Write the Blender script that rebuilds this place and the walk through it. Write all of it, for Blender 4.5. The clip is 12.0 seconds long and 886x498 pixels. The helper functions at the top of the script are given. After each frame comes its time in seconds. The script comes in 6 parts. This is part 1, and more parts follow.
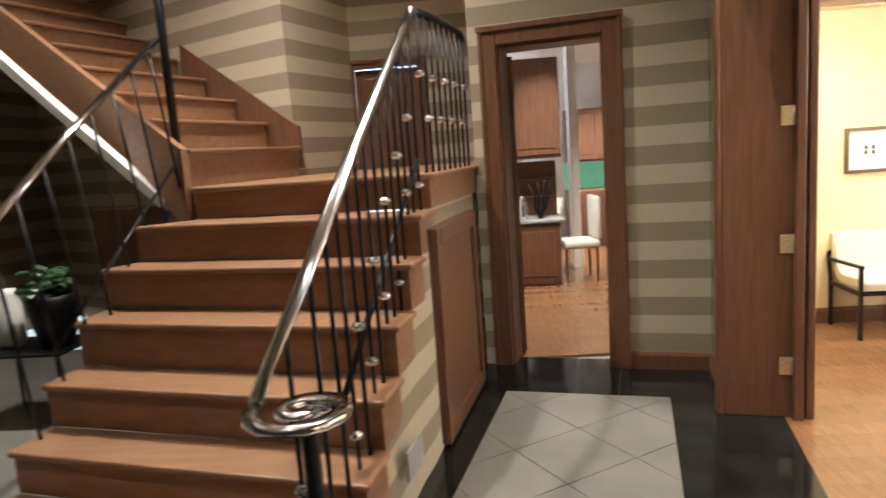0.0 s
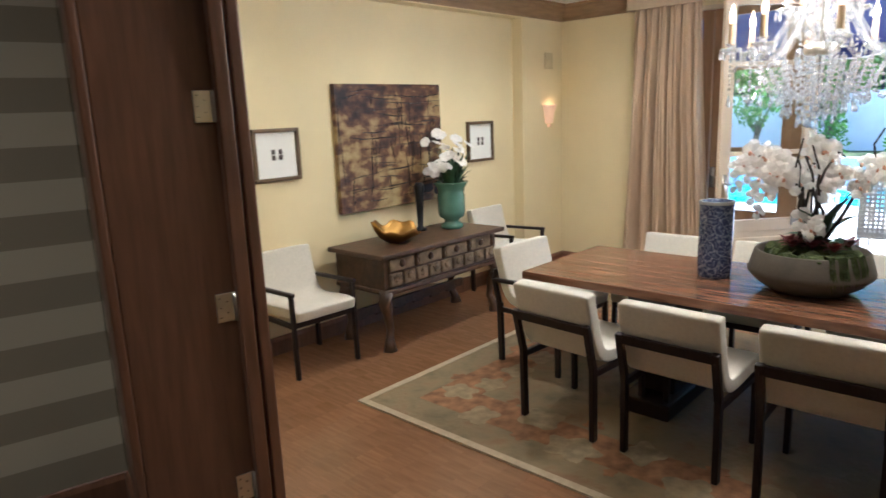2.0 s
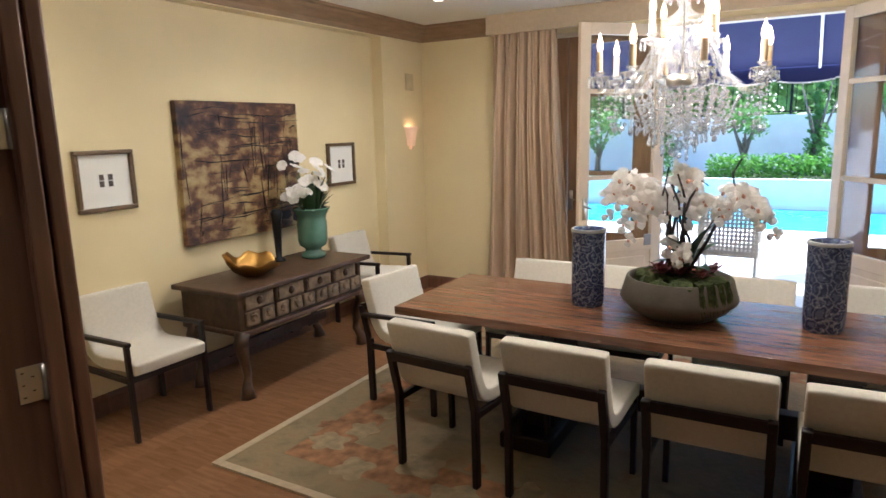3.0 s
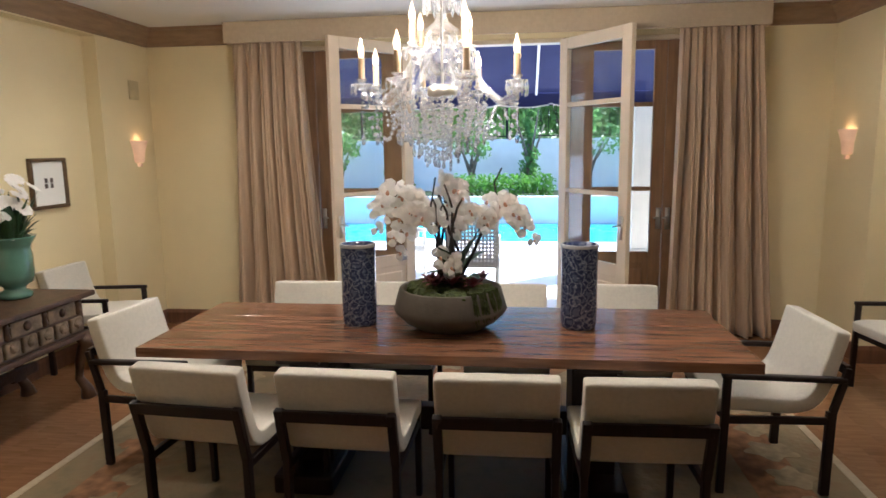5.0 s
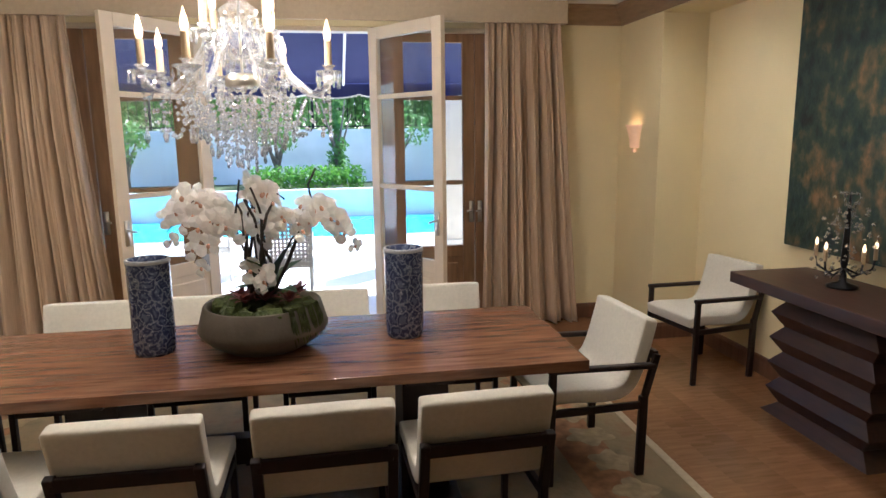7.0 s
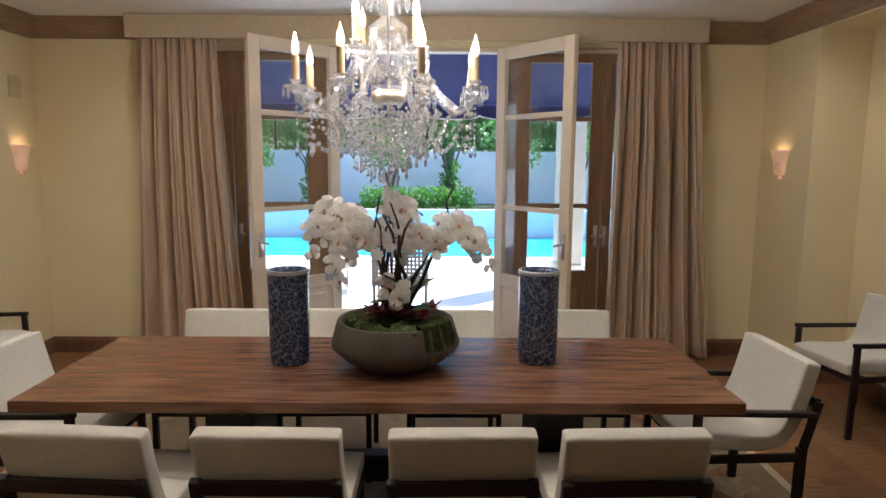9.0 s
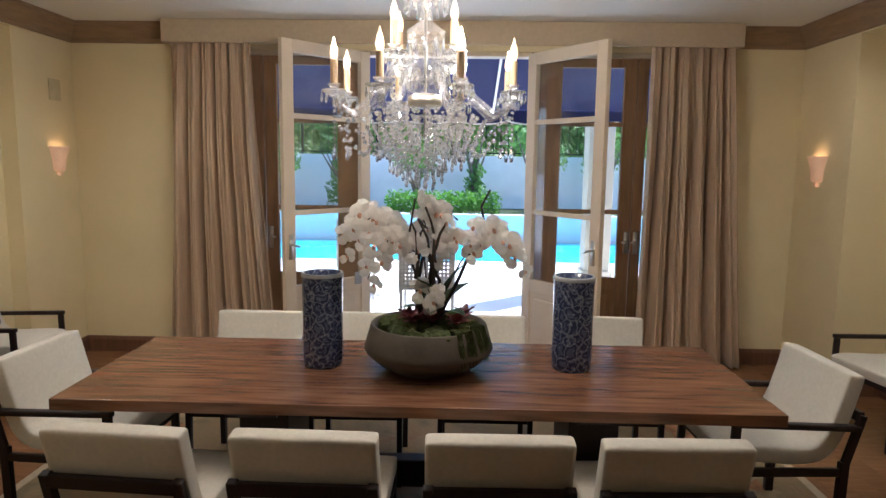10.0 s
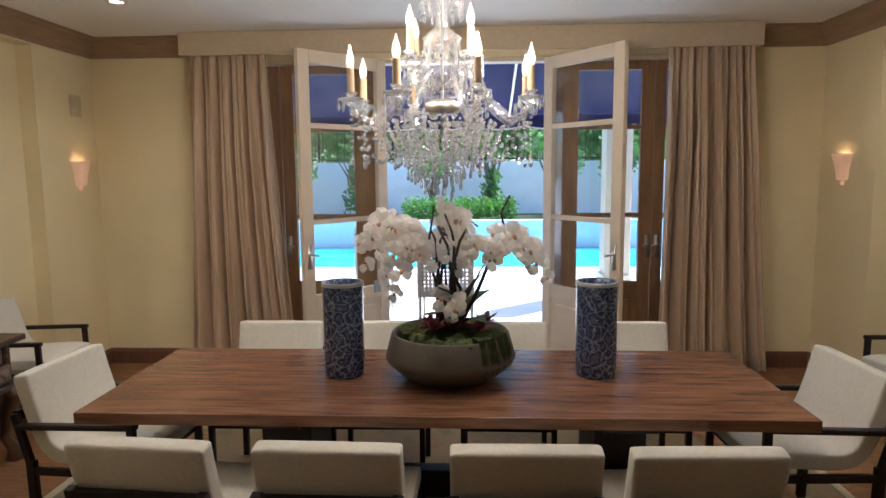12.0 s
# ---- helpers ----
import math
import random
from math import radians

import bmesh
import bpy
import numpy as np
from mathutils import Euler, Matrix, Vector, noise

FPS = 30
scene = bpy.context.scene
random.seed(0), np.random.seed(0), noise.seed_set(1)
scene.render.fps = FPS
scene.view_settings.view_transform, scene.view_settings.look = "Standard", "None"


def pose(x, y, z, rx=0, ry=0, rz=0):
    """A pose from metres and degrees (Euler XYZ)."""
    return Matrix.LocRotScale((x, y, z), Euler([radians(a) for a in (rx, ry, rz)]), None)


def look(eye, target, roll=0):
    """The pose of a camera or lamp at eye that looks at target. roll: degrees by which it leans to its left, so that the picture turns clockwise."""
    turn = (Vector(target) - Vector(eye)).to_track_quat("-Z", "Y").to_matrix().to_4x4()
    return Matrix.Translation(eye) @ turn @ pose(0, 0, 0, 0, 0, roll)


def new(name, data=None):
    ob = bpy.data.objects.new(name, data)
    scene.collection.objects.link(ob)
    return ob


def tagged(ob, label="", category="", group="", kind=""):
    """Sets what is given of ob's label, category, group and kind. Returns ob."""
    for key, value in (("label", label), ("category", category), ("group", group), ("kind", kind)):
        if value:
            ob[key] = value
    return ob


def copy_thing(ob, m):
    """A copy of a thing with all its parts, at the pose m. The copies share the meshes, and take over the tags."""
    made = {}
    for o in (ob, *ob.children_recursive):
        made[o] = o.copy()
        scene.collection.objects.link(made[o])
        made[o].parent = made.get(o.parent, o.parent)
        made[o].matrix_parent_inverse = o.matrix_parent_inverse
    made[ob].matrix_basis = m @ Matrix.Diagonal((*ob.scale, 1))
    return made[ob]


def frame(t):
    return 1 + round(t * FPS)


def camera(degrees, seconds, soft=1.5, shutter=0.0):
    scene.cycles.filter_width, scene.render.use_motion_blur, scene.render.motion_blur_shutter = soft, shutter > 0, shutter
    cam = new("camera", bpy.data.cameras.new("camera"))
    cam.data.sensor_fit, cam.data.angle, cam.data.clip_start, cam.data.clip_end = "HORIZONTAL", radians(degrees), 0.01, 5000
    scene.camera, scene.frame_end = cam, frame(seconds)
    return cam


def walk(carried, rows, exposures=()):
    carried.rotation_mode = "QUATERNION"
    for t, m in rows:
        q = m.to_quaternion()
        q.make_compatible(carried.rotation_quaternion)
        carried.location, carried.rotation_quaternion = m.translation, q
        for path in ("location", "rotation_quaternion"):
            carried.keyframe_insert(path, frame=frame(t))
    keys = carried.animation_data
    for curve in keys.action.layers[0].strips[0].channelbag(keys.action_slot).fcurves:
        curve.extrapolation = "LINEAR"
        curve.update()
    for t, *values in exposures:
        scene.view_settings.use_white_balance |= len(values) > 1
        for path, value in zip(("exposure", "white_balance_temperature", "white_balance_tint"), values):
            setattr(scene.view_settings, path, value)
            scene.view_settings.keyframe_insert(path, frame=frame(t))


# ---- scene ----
cam = camera(69.0, 12.0, shutter=0.2)
EXPOSURES = [(0.0, 3.75, 5300, 9), (0.5, 3.5, 5150, 8), (1.0, 3.0, 4950, 9), (1.5, 2.55, 4700, 9), (2.0, 2.3, 4750, 9), (2.5, 2.19, 4950, 11), (3.0, 2.06, 5000, 11), (5.0, 1.84, 5100, 12), (6.5, 1.9, 5100, 12), (8.3, 1.74, 5100, 12), (9.0, 1.5, 5100, 12), (12.0, 1.5, 5100, 12)]
PATH = [
    (0, (2.588, 2.077, 1.624), (2.436, 4.05, 1.329), -4.1),
    (0.5, (2.788, 2.579, 1.62), (3.04, 4.539, 1.311), -2.6),
    (1, (2.957, 2.972, 1.587), (3.466, 4.884, 1.297), -2.5),
    (1.5, (3.031, 3.321, 1.631), (4.04, 5.012, 1.284), -0.4),
    (2, (3.123, 3.626, 1.632), (4.554, 4.963, 1.225), -2.3),
    (2.5, (3.266, 3.763, 1.64), (4.86, 4.914, 1.27), -2.1),
    (3, (3.313, 3.847, 1.663), (5.013, 4.836, 1.296), -1.4),
    (5, (3.484, 4.041, 1.598), (5.444, 4.289, 1.287), -0.8),
    (5.5, (3.523, 4.009, 1.599), (5.493, 4.098, 1.265), -0.6),
    (6, (3.57, 3.973, 1.638), (5.541, 3.924, 1.302), -1.7),
    (6.5, (3.7, 4.048, 1.635), (5.64, 3.711, 1.284), -0.6),
    (8.3, (3.773, 4.117, 1.632), (5.738, 3.908, 1.33), -1.6),
    (8.5, (3.809, 4.163, 1.618), (5.784, 4.024, 1.333), -0.8),
    (9, (3.837, 4.22, 1.609), (5.817, 4.2, 1.331), 0.4),
    (9.5, (3.839, 4.254, 1.611), (5.821, 4.291, 1.345), 0.5),
    (10, (3.846, 4.272, 1.608), (5.828, 4.321, 1.343), 0.8),
    (10.5, (3.855, 4.276, 1.604), (5.837, 4.322, 1.337), 0.9),
    (11, (3.86, 4.278, 1.605), (5.842, 4.325, 1.339), 0.6),
    (11.5, (3.863, 4.278, 1.612), (5.844, 4.333, 1.344), 0.0),
    (12, (3.87, 4.284, 1.609), (5.853, 4.387, 1.363), -0.5),
]
walk(cam, [(t, look(eye, target, roll)) for t, eye, target, roll in PATH], EXPOSURES)

# ---- world, sun, large lights ----
world = bpy.data.worlds.new("sky_world")
scene.world = world
world.use_nodes = True
wn = world.node_tree.nodes
sky = wn.new("ShaderNodeTexSky")
sky.sky_type = "NISHITA"
sky.sun_disc = False
sky.sun_elevation = radians(55)
sky.sun_rotation = radians(138)
world.node_tree.links.new(sky.outputs[0], wn["Background"].inputs[0])
wn["Background"].inputs[1].default_value = 0.15


def lamp(name, kind, m, energy, color=(1, 1, 1), size=0.1, size_y=0.0, spot=0.0):
    data = bpy.data.lights.new(name, kind)
    data.energy, data.color = energy, color
    if kind == "AREA":
        data.size = size
        if size_y:
            data.shape, data.size_y = "RECTANGLE", size_y
    elif kind == "SUN":
        data.angle = radians(0.5)
    else:
        data.shadow_soft_size = size
    if kind == "SPOT":
        data.spot_size, data.spot_blend = radians(spot), 1.0
    ob = new(name, data)
    ob.matrix_world = m
    return ob


lamp("sun", "SUN", look((0, 0, 0), (-0.38, 0.42, -0.82)), 5.0, (1.0, 0.95, 0.86))
WARM = (1.0, 0.83, 0.60)

# ---- materials ----


def mat(name, color, rough=0.5, metal=0.0, vary=0.15, scale=8.0, bump=0.0, bscale=60.0, stretch=(1, 1, 1), spec=0.5, trans=0.0, emit=None, power=0.0, sheen=0.0, random_piece=0.0, coat=0.0):
    m = bpy.data.materials.new(name)
    m.use_nodes = True
    t = m.node_tree
    b = t.nodes["Principled BSDF"]
    b.inputs["Roughness"].default_value = rough
    b.inputs["Metallic"].default_value = metal
    b.inputs["Specular IOR Level"].default_value = spec
    b.inputs["Transmission Weight"].default_value = trans
    b.inputs["Sheen Weight"].default_value = sheen
    b.inputs["Coat Weight"].default_value = coat
    co = t.nodes.new("ShaderNodeTexCoord")
    mp = t.nodes.new("ShaderNodeMapping")
    mp.inputs["Scale"].default_value = stretch
    t.links.new(co.outputs["Object"], mp.inputs[0])
    n = t.nodes.new("ShaderNodeTexNoise")
    n.inputs["Scale"].default_value = scale
    n.inputs["Detail"].default_value = 6
    t.links.new(mp.outputs[0], n.inputs[0])
    ramp = t.nodes.new("ShaderNodeValToRGB")
    lo = [max(0, c * (1 - vary)) for c in color]
    hi = [min(1, c * (1 + vary)) for c in color]
    ramp.color_ramp.elements[0].color = (*lo, 1)
    ramp.color_ramp.elements[1].color = (*hi, 1)
    ramp.color_ramp.elements[0].position, ramp.color_ramp.elements[1].position = 0.3, 0.7
    t.links.new(n.outputs[0], ramp.inputs[0])
    out = ramp.outputs[0]
    if random_piece:
        info = t.nodes.new("ShaderNodeObjectInfo")
        mr = t.nodes.new("ShaderNodeMapRange")
        mr.inputs[3].default_value, mr.inputs[4].default_value = 1 - random_piece, 1 + random_piece
        t.links.new(info.outputs["Random"], mr.inputs[0])
        hsv = t.nodes.new("ShaderNodeHueSaturation")
        t.links.new(mr.outputs[0], hsv.inputs["Value"])
        t.links.new(out, hsv.inputs["Color"])
        out = hsv.outputs[0]
    t.links.new(out, b.inputs["Base Color"])
    if bump:
        n2 = t.nodes.new("ShaderNodeTexNoise")
        n2.inputs["Scale"].default_value = bscale
        n2.inputs["Detail"].default_value = 4
        t.links.new(mp.outputs[0], n2.inputs[0])
        bp = t.nodes.new("ShaderNodeBump")
        bp.inputs["Strength"].default_value = bump
        bp.inputs["Distance"].default_value = 0.01
        t.links.new(n2.outputs[0], bp.inputs["Height"])
        t.links.new(bp.outputs[0], b.inputs["Normal"])
    if emit:
        b.inputs["Emission Color"].default_value = (*emit, 1)
        b.inputs["Emission Strength"].default_value = power
    return m


def ramp_of(t, stops, const=False):
    r = t.nodes.new("ShaderNodeValToRGB")
    e = r.color_ramp.elements
    while len(e) < len(stops):
        e.new(0.5)
    for el, (p, c) in zip(e, stops):
        el.position, el.color = p, (*c, 1)
    if const:
        r.color_ramp.interpolation = "CONSTANT"
    return r


def canvas_mat(name, color, rough, vary, scale):
    """Cloth that lets some of the light through."""
    m = mat(name, color, rough, vary=vary, scale=scale)
    t = m.node_tree
    tl = t.nodes.new("ShaderNodeBsdfTranslucent")
    tl.inputs[0].default_value = (*color, 1)
    mx = t.nodes.new("ShaderNodeMixShader")
    mx.inputs[0].default_value = 0.5
    t.links.new(t.nodes["Principled BSDF"].outputs[0], mx.inputs[1])
    t.links.new(tl.outputs[0], mx.inputs[2])
    t.links.new(mx.outputs[0], t.nodes["Material Output"].inputs[0])
    return m


WALL = mat("cream_wall_paint", (0.72, 0.61, 0.36), 0.75, vary=0.03, scale=2.5, bump=0.05, bscale=180)
CEIL = mat("white_ceiling_paint", (0.80, 0.78, 0.74), 0.85, vary=0.02, scale=2)
CROWN = mat("taupe_glazed_moulding", (0.27, 0.175, 0.095), 0.55, vary=0.15, scale=6, stretch=(1, 1, 6))
DARKWOOD = mat("brown_stained_oak", (0.135, 0.062, 0.032), 0.42, vary=0.22, scale=5, stretch=(8, 8, 0.7), bump=0.08, bscale=40)
STAIRWOOD = mat("stair_oak", (0.24, 0.125, 0.065), 0.40, vary=0.16, scale=4, stretch=(0.8, 6, 6), bump=0.05)
ESPRESSO = mat("espresso_wood", (0.014, 0.007, 0.006), 0.45, vary=0.25, scale=8, stretch=(6, 6, 1), spec=0.3)
UPHOLSTERY = mat("off_white_woven_upholstery", (0.60, 0.56, 0.48), 0.9, vary=0.05, scale=60, bump=0.25, bscale=500, sheen=0.2)
FABRIC = mat("beige_silk_curtain", (0.51, 0.37, 0.238), 0.6, vary=0.12, scale=10, stretch=(14, 14, 0.3), bump=0.05, sheen=0.3)
VALANCE = mat("beige_valance_fabric", (0.50, 0.40, 0.27), 0.8, vary=0.05, scale=30, bump=0.05, bscale=300)
FRAMEWOOD = mat("honey_brown_door_wood", (0.25, 0.135, 0.06), 0.45, vary=0.2, scale=5, stretch=(6, 6, 0.7))
LEAFPAINT = mat("cream_door_paint", (0.64, 0.53, 0.39), 0.45, vary=0.05, scale=6)
CHROME = mat("polished_steel", (0.75, 0.75, 0.77), 0.12, 1.0, vary=0.04)
NICKEL = mat("satin_nickel", (0.62, 0.58, 0.50), 0.32, 1.0, vary=0.08)
IRON = mat("black_iron", (0.012, 0.012, 0.014), 0.35, 0.6, vary=0.2)
BLACKMARBLE = mat("black_marble", (0.010, 0.010, 0.010), 0.10, vary=0.7, scale=3.5, random_piece=0.3)
WHITEMARBLE = mat("pale_grey_marble", (0.19, 0.178, 0.16), 0.28, vary=0.14, scale=2.2, random_piece=0.06)
GROUT = mat("tile_joint", (0.20, 0.18, 0.16), 0.8)
GOLD = mat("hammered_gold", (0.36, 0.20, 0.045), 0.38, 1.0, vary=0.2, bump=0.3, bscale=25)
CELADON = mat("celadon_glaze", (0.09, 0.19, 0.14), 0.15, vary=0.15, scale=9, coat=0.5)
PETAL = canvas_mat("white_petal", (0.88, 0.85, 0.81), 0.6, 0.06, 25)
LEAF = mat("dark_green_leaf", (0.025, 0.06, 0.02), 0.4, vary=0.35, scale=12)
MOSS = mat("green_moss", (0.05, 0.065, 0.015), 0.95, vary=0.5, scale=40, bump=0.8, bscale=90)
TWIG = mat("dark_twig", (0.035, 0.024, 0.016), 0.7)
SUCCULENT = mat("red_succulent", (0.16, 0.03, 0.03), 0.5, vary=0.4, scale=14)
BOWLMAT = mat("grey_brown_earthenware", (0.085, 0.070, 0.052), 0.6, vary=0.28, scale=7, bump=0.15, bscale=50)
WAX = mat("candle_sleeve", (0.40, 0.28, 0.16), 0.5, vary=0.05)
LIP = mat("orchid_lip", (0.55, 0.30, 0.20), 0.6)
FLAME = mat("lit_candle_bulb", (1, 0.8, 0.5), 0.4, emit=(1.0, 0.62, 0.28), power=0.85)
PLASTER = mat("white_stucco", (0.82, 0.82, 0.81), 0.9, vary=0.04, scale=3, bump=0.1)
PAVING = mat("pale_stone_paving", (0.78, 0.75, 0.70), 0.8, vary=0.08, scale=1.5)
AWNING = canvas_mat("navy_canvas", (0.05, 0.056, 0.145), 0.85, vary=0.1, scale=3)
WHITETRIM = mat("white_trim", (0.8, 0.79, 0.76), 0.5, vary=0.02)
RATTAN = mat("cream_rattan", (0.55, 0.50, 0.42), 0.7, vary=0.1)
HEDGE = canvas_mat("bright_hedge_leaf", (0.12, 0.26, 0.03), 0.6, 0.4, 5)
TREELEAF = canvas_mat("tree_leaf", (0.13, 0.25, 0.06), 0.6, 0.5, 3)
TRUNK = mat("grey_bark", (0.14, 0.11, 0.085), 0.9, vary=0.3, scale=12)
PAPER = mat("white_mat_board", (0.80, 0.79, 0.74), 0.8, vary=0.01)
INK = mat("dark_print", (0.10, 0.08, 0.07), 0.7, vary=0.5, scale=60)
PICFRAME = mat("bronze_picture_frame", (0.13, 0.085, 0.045), 0.4, 0.4, vary=0.25, scale=15)
KITCHENWHITE = mat("kitchen_plaster", (0.78, 0.75, 0.69), 0.8, vary=0.02)
SIDEBOARD = mat("weathered_carved_oak", (0.065, 0.034, 0.017), 0.45, vary=0.4, scale=14, bump=0.3, bscale=45)
SIDELIGHTER = mat("worn_carved_oak", (0.20, 0.145, 0.09), 0.65, vary=0.4, scale=18, bump=0.4, bscale=50)
CONSOLE = mat("mahogany_veneer", (0.040, 0.016, 0.010), 0.42, vary=0.3, scale=6, stretch=(1, 6, 6))
SHADEMAT = mat("alabaster_sconce", (0.62, 0.47, 0.36), 0.5, emit=(1.0, 0.45, 0.18), power=0.10)
# the lit look is emission in the glass itself, with no lamp behind
GREENGLASS = mat("green_glass_backsplash", (0.06, 0.16, 0.07), 0.2, emit=(0.3, 0.7, 0.35), power=0.03)
LAMPDISC = mat("lit_downlight", (1, 0.95, 0.85), 0.5, emit=(1.0, 0.82, 0.58), power=3)
VENTMAT = mat("painted_vent", (0.55, 0.46, 0.27), 0.7)
PLASTIC = mat("grey_switch_plate", (0.30, 0.30, 0.31), 0.4)


def glass(name, color=(1, 1, 1), gloss=0.12, body=0.0):
    m = bpy.data.materials.new(name)
    m.use_nodes = True
    t = m.node_tree
    t.nodes.remove(t.nodes["Principled BSDF"])
    tr = t.nodes.new("ShaderNodeBsdfTransparent")
    tr.inputs[0].default_value = (*color, 1)
    gl = t.nodes.new("ShaderNodeBsdfGlossy")
    gl.inputs["Roughness"].default_value = 0.03
    mx = t.nodes.new("ShaderNodeMixShader")
    mx.inputs[0].default_value = gloss
    t.links.new(tr.outputs[0], mx.inputs[1])
    t.links.new(gl.outputs[0], mx.inputs[2])
    end = mx.outputs[0]
    # white diffuse share, put in to stand for the sparkle of crystal
    if body:
        df = t.nodes.new("ShaderNodeBsdfTranslucent")
        dd = t.nodes.new("ShaderNodeBsdfDiffuse")
        m1 = t.nodes.new("ShaderNodeMixShader")
        m2 = t.nodes.new("ShaderNodeMixShader")
        m2.inputs[0].default_value = body
        df.inputs[0].default_value = dd.inputs[0].default_value = (0.95, 0.95, 0.97, 1)
        t.links.new(df.outputs[0], m1.inputs[1])
        t.links.new(dd.outputs[0], m1.inputs[2])
        t.links.new(end, m2.inputs[1])
        t.links.new(m1.outputs[0], m2.inputs[2])
        end = m2.outputs[0]
    t.links.new(end, t.nodes["Material Output"].inputs[0])
    return m


PANE = glass("window_glass", (0.96, 0.98, 0.98), 0.05)


def crystal(name, clear, gloss):
    """Cut lead crystal: bending glass, part clear, with a polished face and a white share painted in for sparkle."""
    m = glass(name, (0.99, 0.99, 1.0), gloss, 0.13)
    t = m.node_tree
    rf = t.nodes.new("ShaderNodeBsdfRefraction")
    rf.inputs["IOR"].default_value = 1.58
    rf.inputs["Roughness"].default_value = 0.02
    mx = t.nodes.new("ShaderNodeMixShader")
    mx.inputs[0].default_value = clear
    end = t.nodes["Material Output"].inputs[0].links[0].from_socket
    t.links.new(rf.outputs[0], mx.inputs[1])
    t.links.new(end, mx.inputs[2])
    t.links.new(mx.outputs[0], t.nodes["Material Output"].inputs[0])
    return m


CRYSTAL = crystal("cut_crystal", 0.58, 0.50)
ACRYLIC = glass("crystal_arm", (0.95, 0.95, 0.96), 0.22, 0.03)


def stripes_mat():
    m = mat("striped_wallpaper", (0.5, 0.5, 0.5), 0.75, bump=0.04, bscale=200)
    t = m.node_tree
    b = t.nodes["Principled BSDF"]
    co = t.nodes.new("ShaderNodeTexCoord")
    sx = t.nodes.new("ShaderNodeSeparateXYZ")
    mm = t.nodes.new("ShaderNodeMath")
    mm.operation = "MULTIPLY"
    mm.inputs[1].default_value = 1 / 0.262
    fr = t.nodes.new("ShaderNodeMath")
    fr.operation = "FRACT"
    r = ramp_of(t, [(0.0, (0.46, 0.40, 0.29)), (0.5, (0.27, 0.225, 0.155))], True)
    t.links.new(co.outputs["Object"], sx.inputs[0])
    t.links.new(sx.outputs[2], mm.inputs[0])
    t.links.new(mm.outputs[0], fr.inputs[0])
    t.links.new(fr.outputs[0], r.inputs[0])
    t.links.new(r.outputs[0], b.inputs["Base Color"])
    return m


STRIPE = stripes_mat()


def paint_mat(name, stops, s1, s2, stretch, rough=0.5):
    """An abstract canvas: two noise scales through a colour ramp, with scratched lines."""
    m = mat(name, (0.5, 0.5, 0.5), rough, bump=0.5, bscale=30)
    t = m.node_tree
    b = t.nodes["Principled BSDF"]
    co = t.nodes.new("ShaderNodeTexCoord")
    mp = t.nodes.new("ShaderNodeMapping")
    mp.inputs["Scale"].default_value = stretch
    n1 = t.nodes.new("ShaderNodeTexNoise")
    n1.inputs["Scale"].default_value, n1.inputs["Detail"].default_value, n1.inputs["Distortion"].default_value = s1, 10, 1.2
    n2 = t.nodes.new("ShaderNodeTexNoise")
    n2.inputs["Scale"].default_value, n2.inputs["Detail"].default_value = s2, 8
    mx = t.nodes.new("ShaderNodeMix")
    mx.data_type = "FLOAT"
    mx.inputs[0].default_value = 0.42
    r = ramp_of(t, stops)
    t.links.new(co.outputs["Object"], mp.inputs[0])
    t.links.new(co.outputs["Object"], n1.inputs[0])
    t.links.new(mp.outputs[0], n2.inputs[0])
    t.links.new(n1.outputs[0], mx.inputs[2])
    t.links.new(n2.outputs[0], mx.inputs[3])
    t.links.new(mx.outputs[0], r.inputs[0])
    t.links.new(r.outputs[0], b.inputs["Base Color"])
    return m


ART = paint_mat("brown_gold_abstract", [(0.37, (0.008, 0.006, 0.006)), (0.44, (0.045, 0.018, 0.012)), (0.50, (0.12, 0.055, 0.025)), (0.54, (0.25, 0.165, 0.065)), (0.62, (0.38, 0.29, 0.13))], 2.0, 6, (1.6, 1, 2.6))
ART2 = paint_mat("green_ochre_abstract", [(0.38, (0.004, 0.006, 0.006)), (0.45, (0.012, 0.028, 0.022)), (0.50, (0.03, 0.045, 0.025)), (0.55, (0.09, 0.07, 0.03)), (0.61, (0.20, 0.105, 0.04))], 1.3, 5, (3, 1, 2))


